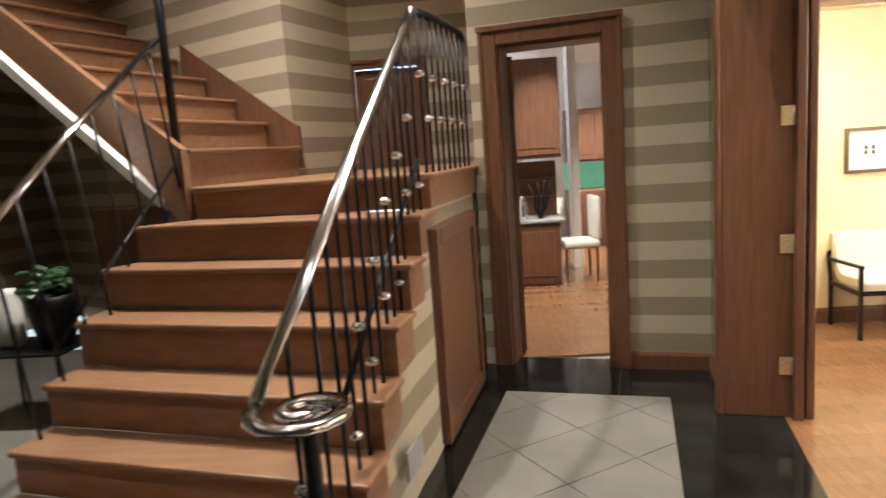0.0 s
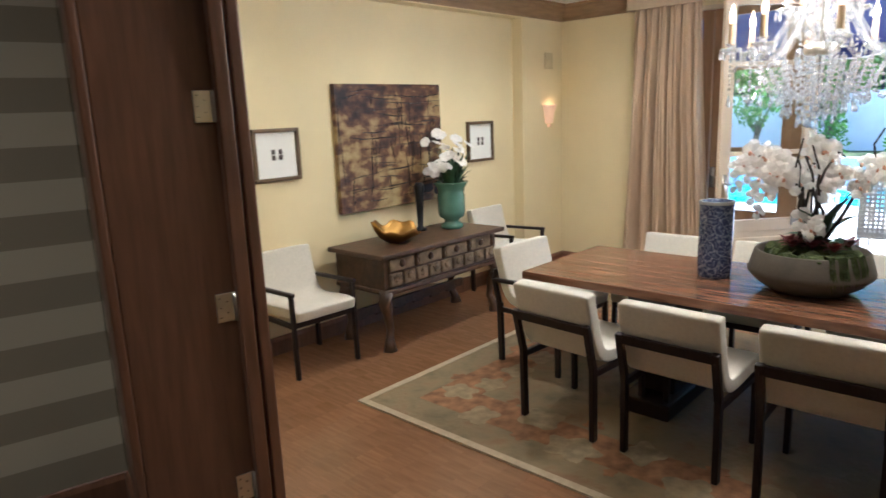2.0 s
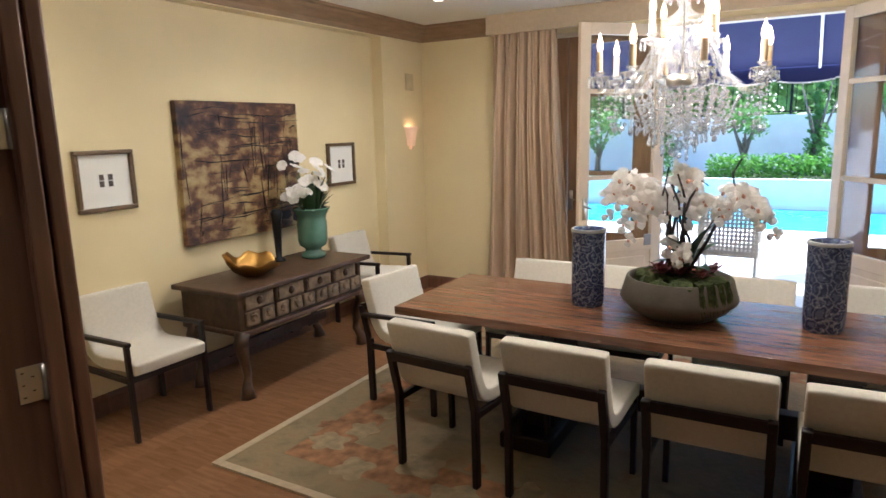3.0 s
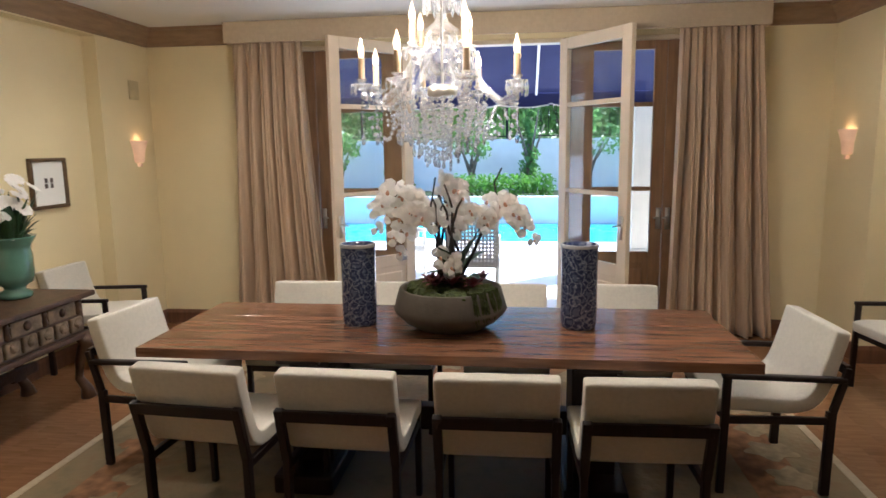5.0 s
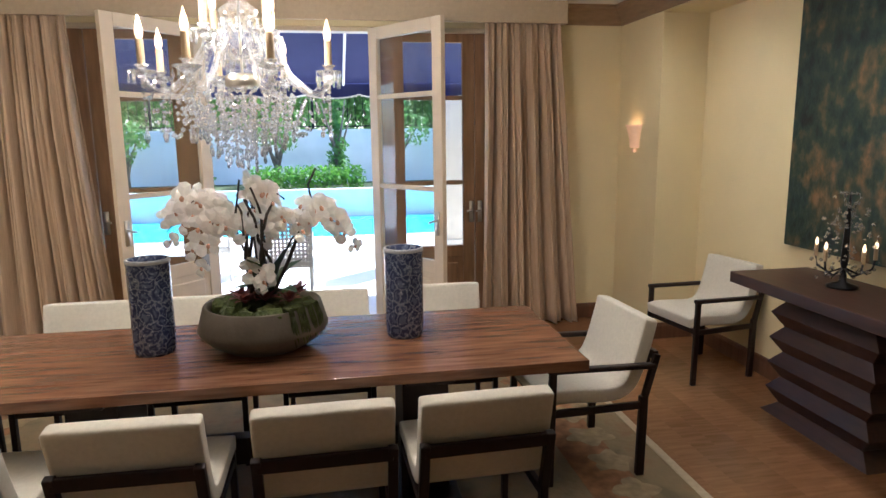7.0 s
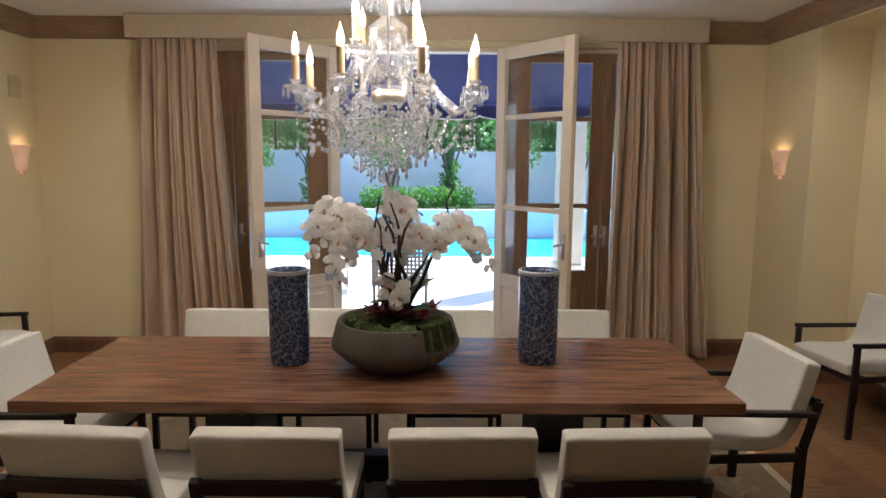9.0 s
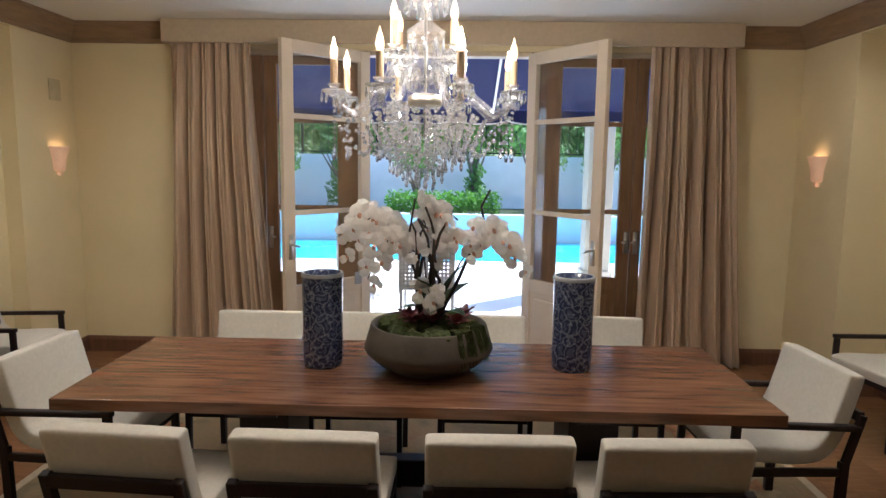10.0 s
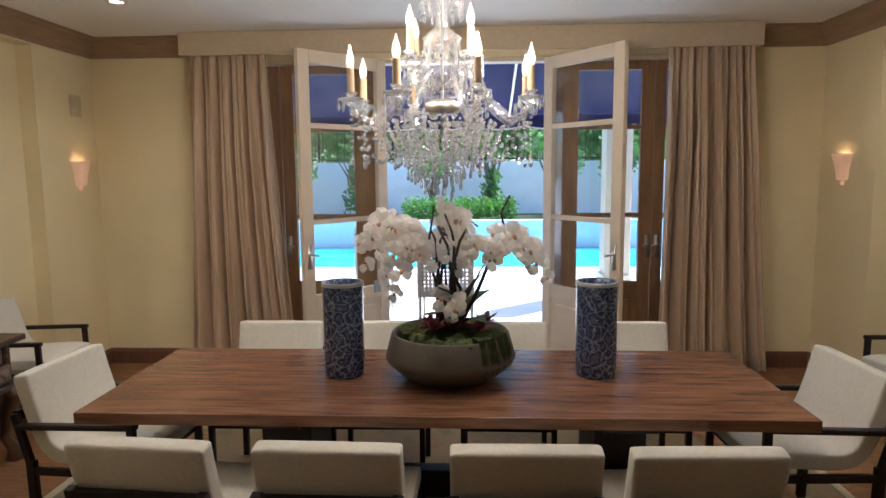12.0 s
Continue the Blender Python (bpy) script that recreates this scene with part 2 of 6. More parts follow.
def porcelain_mat():
    """Dense blue brushwork on white glaze: scrolling cells, veins and blots."""
    m = mat("blue_white_porcelain", (0.5, 0.5, 0.5), 0.14, bump=0.02, bscale=60)
    t = m.node_tree
    b = t.nodes["Principled BSDF"]
    co = t.nodes.new("ShaderNodeTexCoord")
    ns = t.nodes.new("ShaderNodeTexNoise")
    ns.inputs["Scale"].default_value, ns.inputs["Detail"].default_value = 22, 3
    mxv = t.nodes.new("ShaderNodeMix")
    mxv.data_type = "VECTOR"
    mxv.inputs[0].default_value = 0.05
    t.links.new(co.outputs["Object"], ns.inputs[0])
    t.links.new(co.outputs["Object"], mxv.inputs[4])
    t.links.new(ns.outputs["Color"], mxv.inputs[5])
    cells = t.nodes.new("ShaderNodeTexVoronoi")
    cells.feature = "DISTANCE_TO_EDGE"
    cells.inputs["Scale"].default_value = 24
    dots = t.nodes.new("ShaderNodeTexVoronoi")
    dots.inputs["Scale"].default_value = 75
    t.links.new(mxv.outputs[1], cells.inputs[0])
    t.links.new(mxv.outputs[1], dots.inputs[0])
    r1 = ramp_of(t, [(0.02, (0.30, 0.33, 0.42)), (0.07, (0.06, 0.08, 0.17)), (0.20, (0.018, 0.026, 0.085)), (0.32, (0.14, 0.17, 0.27))])
    r2 = ramp_of(t, [(0.10, (0.42, 0.44, 0.52)), (0.28, (0.06, 0.08, 0.16)), (0.5, (0.015, 0.02, 0.065))])
    mx = t.nodes.new("ShaderNodeMix")
    mx.data_type = "RGBA"
    mx.inputs[0].default_value = 0.45
    t.links.new(cells.outputs["Distance"], r1.inputs[0])
    t.links.new(dots.outputs["Distance"], r2.inputs[0])
    t.links.new(r1.outputs[0], mx.inputs[6])
    t.links.new(r2.outputs[0], mx.inputs[7])
    t.links.new(mx.outputs[2], b.inputs["Base Color"])
    return m


PORCELAIN = porcelain_mat()
RUG = paint_mat("faded_wool_rug", [(0.36, (0.145, 0.112, 0.058)), (0.45, (0.19, 0.142, 0.072)), (0.55, (0.215, 0.155, 0.078)), (0.66, (0.205, 0.12, 0.058))], 3.5, 9, (1, 1, 1), 0.85)
RUGBORDER = mat("rug_edge", (0.40, 0.32, 0.21), 0.95, vary=0.1, scale=30)
RUGMOTIF = mat("rug_rust_motif", (0.23, 0.115, 0.05), 0.95, vary=0.4, scale=14)
RUGPALE = mat("rug_pale_motif", (0.25, 0.19, 0.105), 0.95, vary=0.25, scale=18)
POOL = mat("pool_water", (0.05, 0.42, 0.55), 0.05, vary=0.12, scale=1.2, bump=0.1, bscale=4)


def plank_mat(name, c1, c2, rough, along=1):
    st = (9, 0.9, 9) if along else (0.9, 9, 9)
    m = mat(name, c1, rough, vary=0.0, scale=4, random_piece=0.08, bump=0.03, bscale=30, stretch=st)
    t = m.node_tree
    for nd in t.nodes:
        if nd.type == "VALTORGB":
            nd.color_ramp.elements[0].color, nd.color_ramp.elements[1].color = (*c1, 1), (*c2, 1)
    return m


OAK = plank_mat("oak_floor", (0.175, 0.085, 0.036), (0.25, 0.128, 0.060), 0.24)
WALNUT = plank_mat("walnut_tabletop", (0.105, 0.045, 0.024), (0.225, 0.112, 0.060), 0.19)

# ---- building helpers ----


def box(bm, x0, x1, y0, y1, z0, z1, m=None, bev=0.0):
    c = [(x0, y0, z0), (x1, y0, z0), (x1, y1, z0), (x0, y1, z0), (x0, y0, z1), (x1, y0, z1), (x1, y1, z1), (x0, y1, z1)]
    vs = [bm.verts.new(Vector(p)) for p in c]
    fs = [bm.faces.new([vs[i] for i in f]) for f in ((0, 3, 2, 1), (4, 5, 6, 7), (0, 1, 5, 4), (1, 2, 6, 5), (2, 3, 7, 6), (3, 0, 4, 7))]
    if bev:
        es = list({e for f in fs for e in f.edges})
        r = bmesh.ops.bevel(bm, geom=es, offset=bev, segments=2, affect="EDGES", profile=0.5)
        vs = list({v for f in r["faces"] for v in f.verts} | {v for v in vs if v.is_valid})
    if m:
        for v in vs:
            v.co = m @ v.co
    return vs


def prism(bm, poly, z0, z1):
    """A column over a polygon in the plan, counter-clockwise."""
    lo = [bm.verts.new((x, y, z0)) for x, y in poly]
    hi = [bm.verts.new((x, y, z1)) for x, y in poly]
    bm.faces.new(lo[::-1])
    bm.faces.new(hi)
    n = len(poly)
    for i in range(n):
        bm.faces.new((lo[i], lo[(i + 1) % n], hi[(i + 1) % n], hi[i]))


def lathe(bm, prof, seg=24, at=(0, 0, 0), cap=True):
    rings = []
    for r, z in prof:
        rings.append([bm.verts.new((at[0] + r * math.cos(2 * math.pi * k / seg), at[1] + r * math.sin(2 * math.pi * k / seg), at[2] + z)) for k in range(seg)])
    for a, b in zip(rings, rings[1:]):
        for k in range(seg):
            bm.faces.new((a[k], a[(k + 1) % seg], b[(k + 1) % seg], b[k]))
    if cap:
        bm.faces.new(rings[0][::-1])
        bm.faces.new(rings[-1])


def tube(bm, pts, r, seg=8):
    pts = [Vector(p) for p in pts]
    rs = r if isinstance(r, (list, tuple)) else [r] * len(pts)
    rings, up = [], Vector((0.3, 0.2, 1))
    for i, p in enumerate(pts):
        d = (pts[min(i + 1, len(pts) - 1)] - pts[max(i - 1, 0)]).normalized()
        u = d.cross(up)
        if u.length < 0.05:
            u = d.cross(Vector((1, 0, 0)))
        u.normalize()
        w = d.cross(u)
        rings.append([bm.verts.new(p + rs[i] * (math.cos(2 * math.pi * k / seg) * u + math.sin(2 * math.pi * k / seg) * w)) for k in range(seg)])
    for a, b in zip(rings, rings[1:]):
        for k in range(seg):
            bm.faces.new((a[k], a[(k + 1) % seg], b[(k + 1) % seg], b[k]))
    bm.faces.new(rings[0][::-1])
    bm.faces.new(rings[-1])


def sweep(bm, pts, prof):
    """A flat profile of (across, up) carried along a level or sloping line, mitred at its corners."""
    pts = [Vector(p) for p in pts]
    rings = []
    for i, p in enumerate(pts):
        a = (pts[i] - pts[i - 1]) if i else (pts[1] - pts[0])
        b = (pts[i + 1] - pts[i]) if i < len(pts) - 1 else a
        na = Vector((-a.y, a.x, 0)).normalized()
        nb = Vector((-b.y, b.x, 0)).normalized()
        n = (na + nb).normalized()
        k = 1 / max(0.3, n.dot(na))
        rings.append([bm.verts.new(p + n * (u * k) + Vector((0, 0, v))) for u, v in prof])
    m = len(prof)
    for a, b in zip(rings, rings[1:]):
        for k in range(m):
            bm.faces.new((a[k], a[(k + 1) % m], b[(k + 1) % m], b[k]))
    bm.faces.new(rings[0][::-1])
    bm.faces.new(rings[-1])


def blob(bm, c, r, sub=1, squash=(1, 1, 1), rough=0.0):
    made = bmesh.ops.create_icosphere(bm, subdivisions=sub, radius=1.0)
    for v in made["verts"]:
        k = 1 + rough * noise.noise(v.co * 2.3 + Vector(c) * 5)
        v.co = Vector((c[0] + v.co.x * r * squash[0] * k, c[1] + v.co.y * r * squash[1] * k, c[2] + v.co.z * r * squash[2] * k))


def mesh(name, bm, material, smooth=False):
    bmesh.ops.recalc_face_normals(bm, faces=bm.faces[:])
    me = bpy.data.meshes.new(name)
    bm.to_mesh(me)
    bm.free()
    me.materials.append(material)
    if smooth:
        for p in me.polygons:
            p.use_smooth = True
    return me


def part(name, bm, material, parent=None, label="", smooth=False):
    ob = new(name, mesh(name, bm, material, smooth))
    if parent:
        ob.parent = parent
    if label:
        ob["label"] = label
    return ob


def soft(ob, width=0.004, seg=2):
    md = ob.modifiers.new("bevel", "BEVEL")
    md.width, md.segments, md.limit_method, md.angle_limit = width, seg, "ANGLE", radians(40)
    return ob


def thing(name, at, rz=0.0, label="", category="", group=""):
    e = new(name)
    e.matrix_world = pose(*at, 0, 0, rz)
    return tagged(e, label, category, group)


def struct(name, bm, material, label="", smooth=False):
    return tagged(part(name, bm, material, None, "", smooth), label, "", "", "structure")


def boxes(name, material, *bs, label=""):
    bm = bmesh.new()
    for b in bs:
        box(bm, *b)
    return struct(name, bm, material, label)


# ---- the large structure ----
# plan: x runs toward the garden, y toward the sideboard wall, z up
WX = 9.05          # window wall
LY, LR = 7.38, 7.5    # left wall: sconce pier and recess
RY, RR = 1.62, 1.25   # right wall: sconce pier and recess
PX = 8.35         # where the recesses end
DX0, HX = 4.31, 3.87    # dining and hall faces of the dividing wall
JY, JY2 = 5.77, 2.2      # jambs of the wide opening
CZ = 2.66

# the hall stands askew to the dining room: frames of the dividing wall and of the kitchen wall
DIVIDE = pose(3.84, 5.76, 0, 0, 0, -12.6) @ Matrix.Translation((-(HX - 0.03), -JY, 0))
KWALL = pose(2.50, 6.85, 0, 0, 0, -13.0)

boxes("floor", GROUT, (3.0, 9.36, 0.9, 7.9, -0.14, -0.02), label="sub-floor of the dining room")
boxes("wall_left", WALL, (DX0, WX, LR, LR + 0.25, 0, CZ), (PX, WX, LY, LR, 0, CZ), (DX0, PX, LY, LR, 2.50, CZ), label="cream painted dining wall with a shallow recess")
boxes("wall_right", WALL, (3.25, WX, RR - 0.25, RR, 0, CZ), (PX, WX, RR, RY, 0, CZ), (DX0, PX, RR, RY, 2.50, CZ), label="cream painted dining wall with a deep recess")
boxes("wall_divide", WALL, (DX0 - 0.02, DX0, JY + 0.14, LR + 0.35, 0, CZ), (DX0 - 0.02, DX0, RR - 0.6, JY2 - 0.14, 0, CZ), (DX0 - 0.02, DX0, JY2 - 0.14, JY + 0.14, 2.62, CZ), label="cream painted wall round the wide opening").matrix_world = DIVIDE
OP0, OP1, OPT = 2.34, 6.53, 2.475   # opening of the french doors
boxes("wall_window", WALL, (WX, WX + 0.30, RR - 0.25, OP0, 0, 3.2), (WX, WX + 0.30, OP1, LR + 0.25, 0, 3.2), (WX, WX + 0.30, OP0, OP1, OPT, 3.2), label="cream painted wall pierced by the french doors")
bm = bmesh.new()
prism(bm, [(3.23, RR - 0.25), (WX + 0.02, RR - 0.25), (WX + 0.02, LR + 0.25), (4.72, LR + 0.25)], CZ, CZ + 0.12)
struct("ceiling", bm, CEIL, "white flat plaster dining ceiling")

CROWN_P = [(0.0, -0.15), (0.018, -0.15), (0.022, -0.115), (0.05, -0.085), (0.085, -0.05), (0.095, -0.03), (0.115, -0.022), (0.115, 0.0), (0.0, 0.0)]
bm = bmesh.new()
sweep(bm, [(DX0, RY, CZ), (WX, RY, CZ), (WX, 2.185, CZ)], CROWN_P)
sweep(bm, [(WX, 6.55, CZ), (WX, LY, CZ), (DX0, LY, CZ)], CROWN_P)
struct("trim_crown", bm, CROWN, "taupe glazed crown moulding under the ceiling")
bm = bmesh.new()
BASE_P = [(0, 0), (0.016, 0), (0.016, 0.10), (0.008, 0.125), (0, 0.13)]
sweep(bm, [(DX0, RR, 0), (PX, RR, 0), (PX, RY, 0), (WX, RY, 0), (WX, OP0 - 0.1, 0)], BASE_P)
sweep(bm, [(WX, OP1 + 0.1, 0), (WX, LY, 0), (PX, LY, 0), (PX, LR, 0), (DX0, LR, 0), (DX0, JY + 0.14, 0)], BASE_P)
struct("baseboard", bm, DARKWOOD, "brown stained wooden skirting")

# ---- the hall ----
boxes("floor_hall", GROUT, (-2.6, 4.1, -1.6, 6.95, -0.14, -0.024), label="hall sub-floor")
boxes("wall_hall_east", STRIPE, (3.90, DX0 - 0.022, JY + 0.06, 7.7, 0, 5.0), label="striped papered hall wall beside the opening").matrix_world = DIVIDE
boxes("wall_hall_south_east", STRIPE, (3.90, DX0 - 0.022, -1.6, JY2 - 0.06, 0, 5.0), (3.90, DX0 - 0.022, JY2 - 0.06, JY + 0.06, 2.68, 5.0), label="striped papered hall wall over the opening").matrix_world = DIVIDE
bm = bmesh.new()
prism(bm, [(0, 0), (0.205, 0), (0.205, 2.34), (0.935, 2.34), (0.935, 0), (1.60, 0), (1.60, 5.0), (0, 5.0)], 0, 0.27)
for v in bm.verts:
    v.co = Vector((v.co.x, v.co.z, v.co.y))
struct("wall_kitchen", bm, STRIPE, "horizontally striped wallpaper wall with a doorway").matrix_world = KWALL
boxes("wall_hall_back", STRIPE, (-2.6, 4.188, -1.8, -1.6, 0, 5.0), (-2.8, -2.6, -1.8, 9.8, 0, 5.0), label="striped papered hall walls")
boxes("ceiling_hall", CEIL, (-2.8, 4.6, -1.8, 9.8, 5.0, 5.1), label="white hall ceiling")
# papered wall beside the upper flight and round the landing
bm = bmesh.new()
prism(bm, [(1.03, 7.33), (1.375, 8.25), (1.2, 8.4), (0.9, 7.6), (-2.6, 9.65), (-2.6, 9.42)], 0, 5.0)
prism(bm, [(2.51, 6.86), (2.66, 6.9), (2.66, 8.4), (2.56, 8.4)], 0, 5.0)
prism(bm, [(1.2, 8.25), (1.38, 8.25), (1.38, 8.4), (1.2, 8.4)], 0, 5.0)
prism(bm, [(2.0, 8.25), (2.66, 8.25), (2.66, 8.4), (2.0, 8.4)], 0, 5.0)
prism(bm, [(1.38, 8.25), (2.0, 8.25), (2.0, 8.4), (1.38, 8.4)], 2.46, 5.0)
struct("wall_stair", bm, STRIPE, "horizontally striped wallpaper round the stair landing")


def door_casing(name, x0, x1, y, z1, w, thick, label, z0=0.0):
    e = thing(name, (0, 0, 0), 0, label, "door casing")
    e["kind"] = "structure"
    for nm, b in (("casing_side", (x0 - w, x0, y - thick, y + 0.002, z0, z1 + w)), ("casing_side", (x1, x1 + w, y - thick, y + 0.002, z0, z1 + w)), ("casing_head", (x0, x1, y - thick, y + 0.002, z1, z1 + w))):
        m = bmesh.new()
        box(m, *b)
        soft(part(nm, m, DARKWOOD, e), 0.008)
        m = bmesh.new()
        if nm == "casing_head":
            box(m, x0 - w - 0.012, x1 + w + 0.012, y - thick - 0.014, y - thick + 0.002, z1 + w - 0.03, z1 + w + 0.012)
        else:
            s = b[0] if b[0] < x0 else b[1] - 0.028
            box(m, s, s + 0.028, y - thick - 0.012, y - thick + 0.002, z0, z1 + w - 0.031)
        soft(part("casing_bead", m, DARKWOOD, e), 0.005)
    return e


door_casing("door_1", 0.205, 0.935, 0, 2.34, 0.125, 0.03, "brown stained wooden casing of the kitchen doorway").matrix_world = KWALL
bm = bmesh.new()
box(bm, 0.204, 0.225, 0.001, 0.272, 0, 2.34)
box(bm, 0.915, 0.936, 0.001, 0.272, 0, 2.34)
box(bm, 0.225, 0.915, 0.001, 0.272, 2.32, 2.341)
struct("door_1_lining", bm, DARKWOOD, "brown wooden lining of the kitchen doorway").matrix_world = KWALL
# glazed door leaf, standing open into the kitchen
leaf = thing("glazed_door", (2.80, 7.10, 0), 89, "open brown wooden kitchen door with glass panes", "door")
bm = bmesh.new()
box(bm, 0, 0.09, -0.02, 0.02, 0.01, 2.30)
box(bm, 0.56, 0.65, -0.02, 0.02, 0.01, 2.30)
for z0, z1 in ((0.01, 0.25), (0.72, 0.76), (1.21, 1.25), (1.70, 1.74), (2.20, 2.30)):
    box(bm, 0.09, 0.56, -0.02, 0.02, z0, z1)
soft(part("door_frame", bm, DARKWOOD, leaf), 0.004)
for z0, z1 in ((0.25, 0.72), (0.76, 1.21), (1.25, 1.70), (1.74, 2.20)):
    bm = bmesh.new()
    box(bm, 0.09, 0.56, -0.004, 0.004, z0, z1)
    part("pane", bm, PANE, leaf)
bm = bmesh.new()
tube(bm, [(0.60, -0.02, 1.0), (0.60, -0.07, 1.0), (0.50, -0.075, 1.0)], 0.010)
lathe(bm, [(0.025, 0), (0.025, 0.01)], 12, (0.60, -0.022, 0.995))
part("handle", bm, NICKEL, leaf, "nickel lever handle", True)
door_casing("door_2", 1.40, 1.98, 8.25, 2.44, 0.08, 0.025, "dark brown casing of the landing door", 1.41)
ld = thing("landing_door", (1.40, 8.29, 1.41), 0, "closed dark brown panelled door on the stair landing", "door")
bm = bmesh.new()
box(bm, 0, 0.58, -0.02, 0.02, 0, 1.03)
part("door_frame", bm, DARKWOOD, ld)
for z0, z1 in ((0.08, 0.45), (0.53, 0.95)):
    bm = bmesh.new()
    box(bm, 0.1, 0.48, -0.035, -0.018, z0, z1)
    soft(part("door_panel", bm, DARKWOOD, ld), 0.012)

bm = bmesh.new()
sweep(bm, [(3.927, 5.884, 0), (4.06, 6.49, 0), (3.535, 6.611, 0)], BASE_P)
struct("baseboard_hall", bm, DARKWOOD, "brown wooden hall skirting")

# lining of the wide opening, with door stop and hinges left on it
jamb = thing("opening_jamb", (0, 0, 0), 0, "brown stained oak lining of the wide opening", "door jamb")
jamb["kind"] = "structure"
jamb.matrix_world = DIVIDE
for sgn, y in ((1, JY), (-1, JY2)):
    bm = bmesh.new()
    box(bm, HX, DX0 - 0.01, min(y, y + sgn * 0.06), max(y, y + sgn * 0.06), 0, 2.62)
    soft(part("jamb_board", bm, DARKWOOD, jamb), 0.006)
    bm = bmesh.new()
    box(bm, HX - 0.03, HX + 0.001, min(y - sgn * 0.004, y + sgn * 0.12), max(y - sgn * 0.004, y + sgn * 0.12), 0, 2.74)
    soft(part("hall_casing", bm, DARKWOOD, jamb), 0.008)
    bm = bmesh.new()
    box(bm, DX0 - 0.075, DX0 - 0.025, min(y - sgn * 0.045, y), max(y - sgn * 0.045, y), 0, 2.62)
    soft(part("door_stop", bm, DARKWOOD, jamb), 0.006)
    bm = bmesh.new()
    box(bm, DX0 - 0.011, DX0 + 0.035, min(y - sgn * 0.02, y + sgn * 0.12), max(y - sgn * 0.02, y + sgn * 0.12), 0, 2.74)
    soft(part("room_casing", bm, DARKWOOD, jamb), 0.008)
bm = bmesh.new()
box(bm, HX, DX0 - 0.01, JY2, JY, 2.62, 2.68)
part("jamb_head", bm, DARKWOOD, jamb)
for z in (0.305, 1.0, 1.69):
    h = thing("hinge", (4.20, JY, z), 0, "satin nickel butt hinge on the oak lining", "hinge", "hinges of the opening")
    h.matrix_world = DIVIDE @ h.matrix_world
    bm = bmesh.new()
    box(bm, -0.032, 0.032, -0.005, 0.0, -0.052, 0.052)
    soft(part("plate", bm, NICKEL, h), 0.003)
    bm = bmesh.new()
    tube(bm, [(0.034, -0.012, -0.052), (0.034, -0.012, 0.052)], 0.008)
    part("knuckle", bm, NICKEL, h, "", True)
    for sx, sz in ((-0.018, -0.035), (0.006, -0.02), (-0.018, 0.0), (0.006, 0.02), (-0.018, 0.035)):
        bm = bmesh.new()
        lathe(bm, [(0.004, 0), (0.004, 0.002)], 8, (sx, -0.006, sz))
        part("screw", bm, IRON, h)

# ---- the staircase ----
STEPS = [(0.22, (0.345, 4.43), (2.04, 4.04)), (0.43, (0.36, 4.70), (2.065, 4.30)), (0.65, (0.377, 4.955), (2.10, 4.56)), (0.885, (0.398, 5.226), (2.14, 4.825)),
         (1.115, (0.402, 5.493), (2.185, 5.085)), (1.325, (0.519, 5.697), (2.23, 5.30)), (1.52, (0.805, 5.92), (2.27, 5.585))]
stair = thing("staircase", (0, 0, 0), 0, "broad oak staircase with flared lower treads", "staircase")
stair["kind"] = "structure"


def step(z, riser, lft, rgt, lft2, rgt2, side=True):
    l, r = Vector(lft), Vector(rgt)
    n = Vector((r.y - l.y, l.x - r.x)).normalized()      # toward the walker
    l2, r2 = Vector(lft2), Vector(rgt2)
    bm_ = bmesh.new()
    o = (r - l).normalized() * (0.025 if side else 0.0)
    prism(bm_, [l + n * 0.03, r + n * 0.03 + o, r2 + o, l2], z - 0.03, z)
    soft(part("tread", bm_, STAIRWOOD, stair), 0.010)
    bm_ = bmesh.new()
    prism(bm_, [l, r, r2, l2], z - riser, z - 0.03)
    part("riser", bm_, STAIRWOOD, stair)


for i, (z, l, r) in enumerate(STEPS[:-1]):
    z2, l2, r2 = STEPS[i + 1]
    step(z, z - (STEPS[i - 1][0] if i else 0), l, r, l2, r2)
    if z > 0.3:
        bm = bmesh.new()
        prism(bm, [(Vector(r) - Vector((0.10, 0))), r, r2, (Vector(r2) - Vector((0.10, 0)))], 0, z - (STEPS[i][0] - STEPS[i - 1][0]) - 0.001)
        part("side_wall", bm, STRIPE, stair, "striped papered wall under the stair")
# landing
bm = bmesh.new()
prism(bm, [(0.80, 5.89), (2.29, 5.555), (2.505, 6.60), (2.525, 6.86), (2.56, 8.25), (1.375, 8.25), (1.03, 7.33), (0.70, 6.08)], 1.49, 1.52)
soft(part("landing_tread", bm, STAIRWOOD, stair), 0.010)
bm = bmesh.new()
prism(bm, [(0.80, 5.92), (2.27, 5.585), (2.48, 6.60), (2.50, 6.86), (2.54, 8.25), (1.375, 8.25), (1.03, 7.33), (0.72, 6.10)], 1.33, 1.49)
part("landing_fascia", bm, STAIRWOOD, stair)
bm = bmesh.new()
prism(bm, [(2.14, 5.61), (2.26, 5.585), (2.47, 6.60), (2.35, 6.60)], 0, 1.33)
part("landing_side_wall", bm, STRIPE, stair, "striped papered wall under the landing")
UPPER = [(1.76 + 0.222 * i, (0.70 - 0.33 * i, 6.08 + 0.19 * i), (1.075 - 0.32 * i, 7.275 + 0.19 * i)) for i in range(9)]
for i, (z, l, r) in enumerate(UPPER[:-1]):
    step(z, 0.24, l, r, UPPER[i + 1][1], UPPER[i + 1][2], False)
bm = bmesh.new()
sweep(bm, [(r[0] + 0.02, r[1] + 0.03, z - 0.18) for z, l, r in UPPER], [(-0.01, 0), (0.03, 0), (0.03, 0.34), (-0.01, 0.34)])
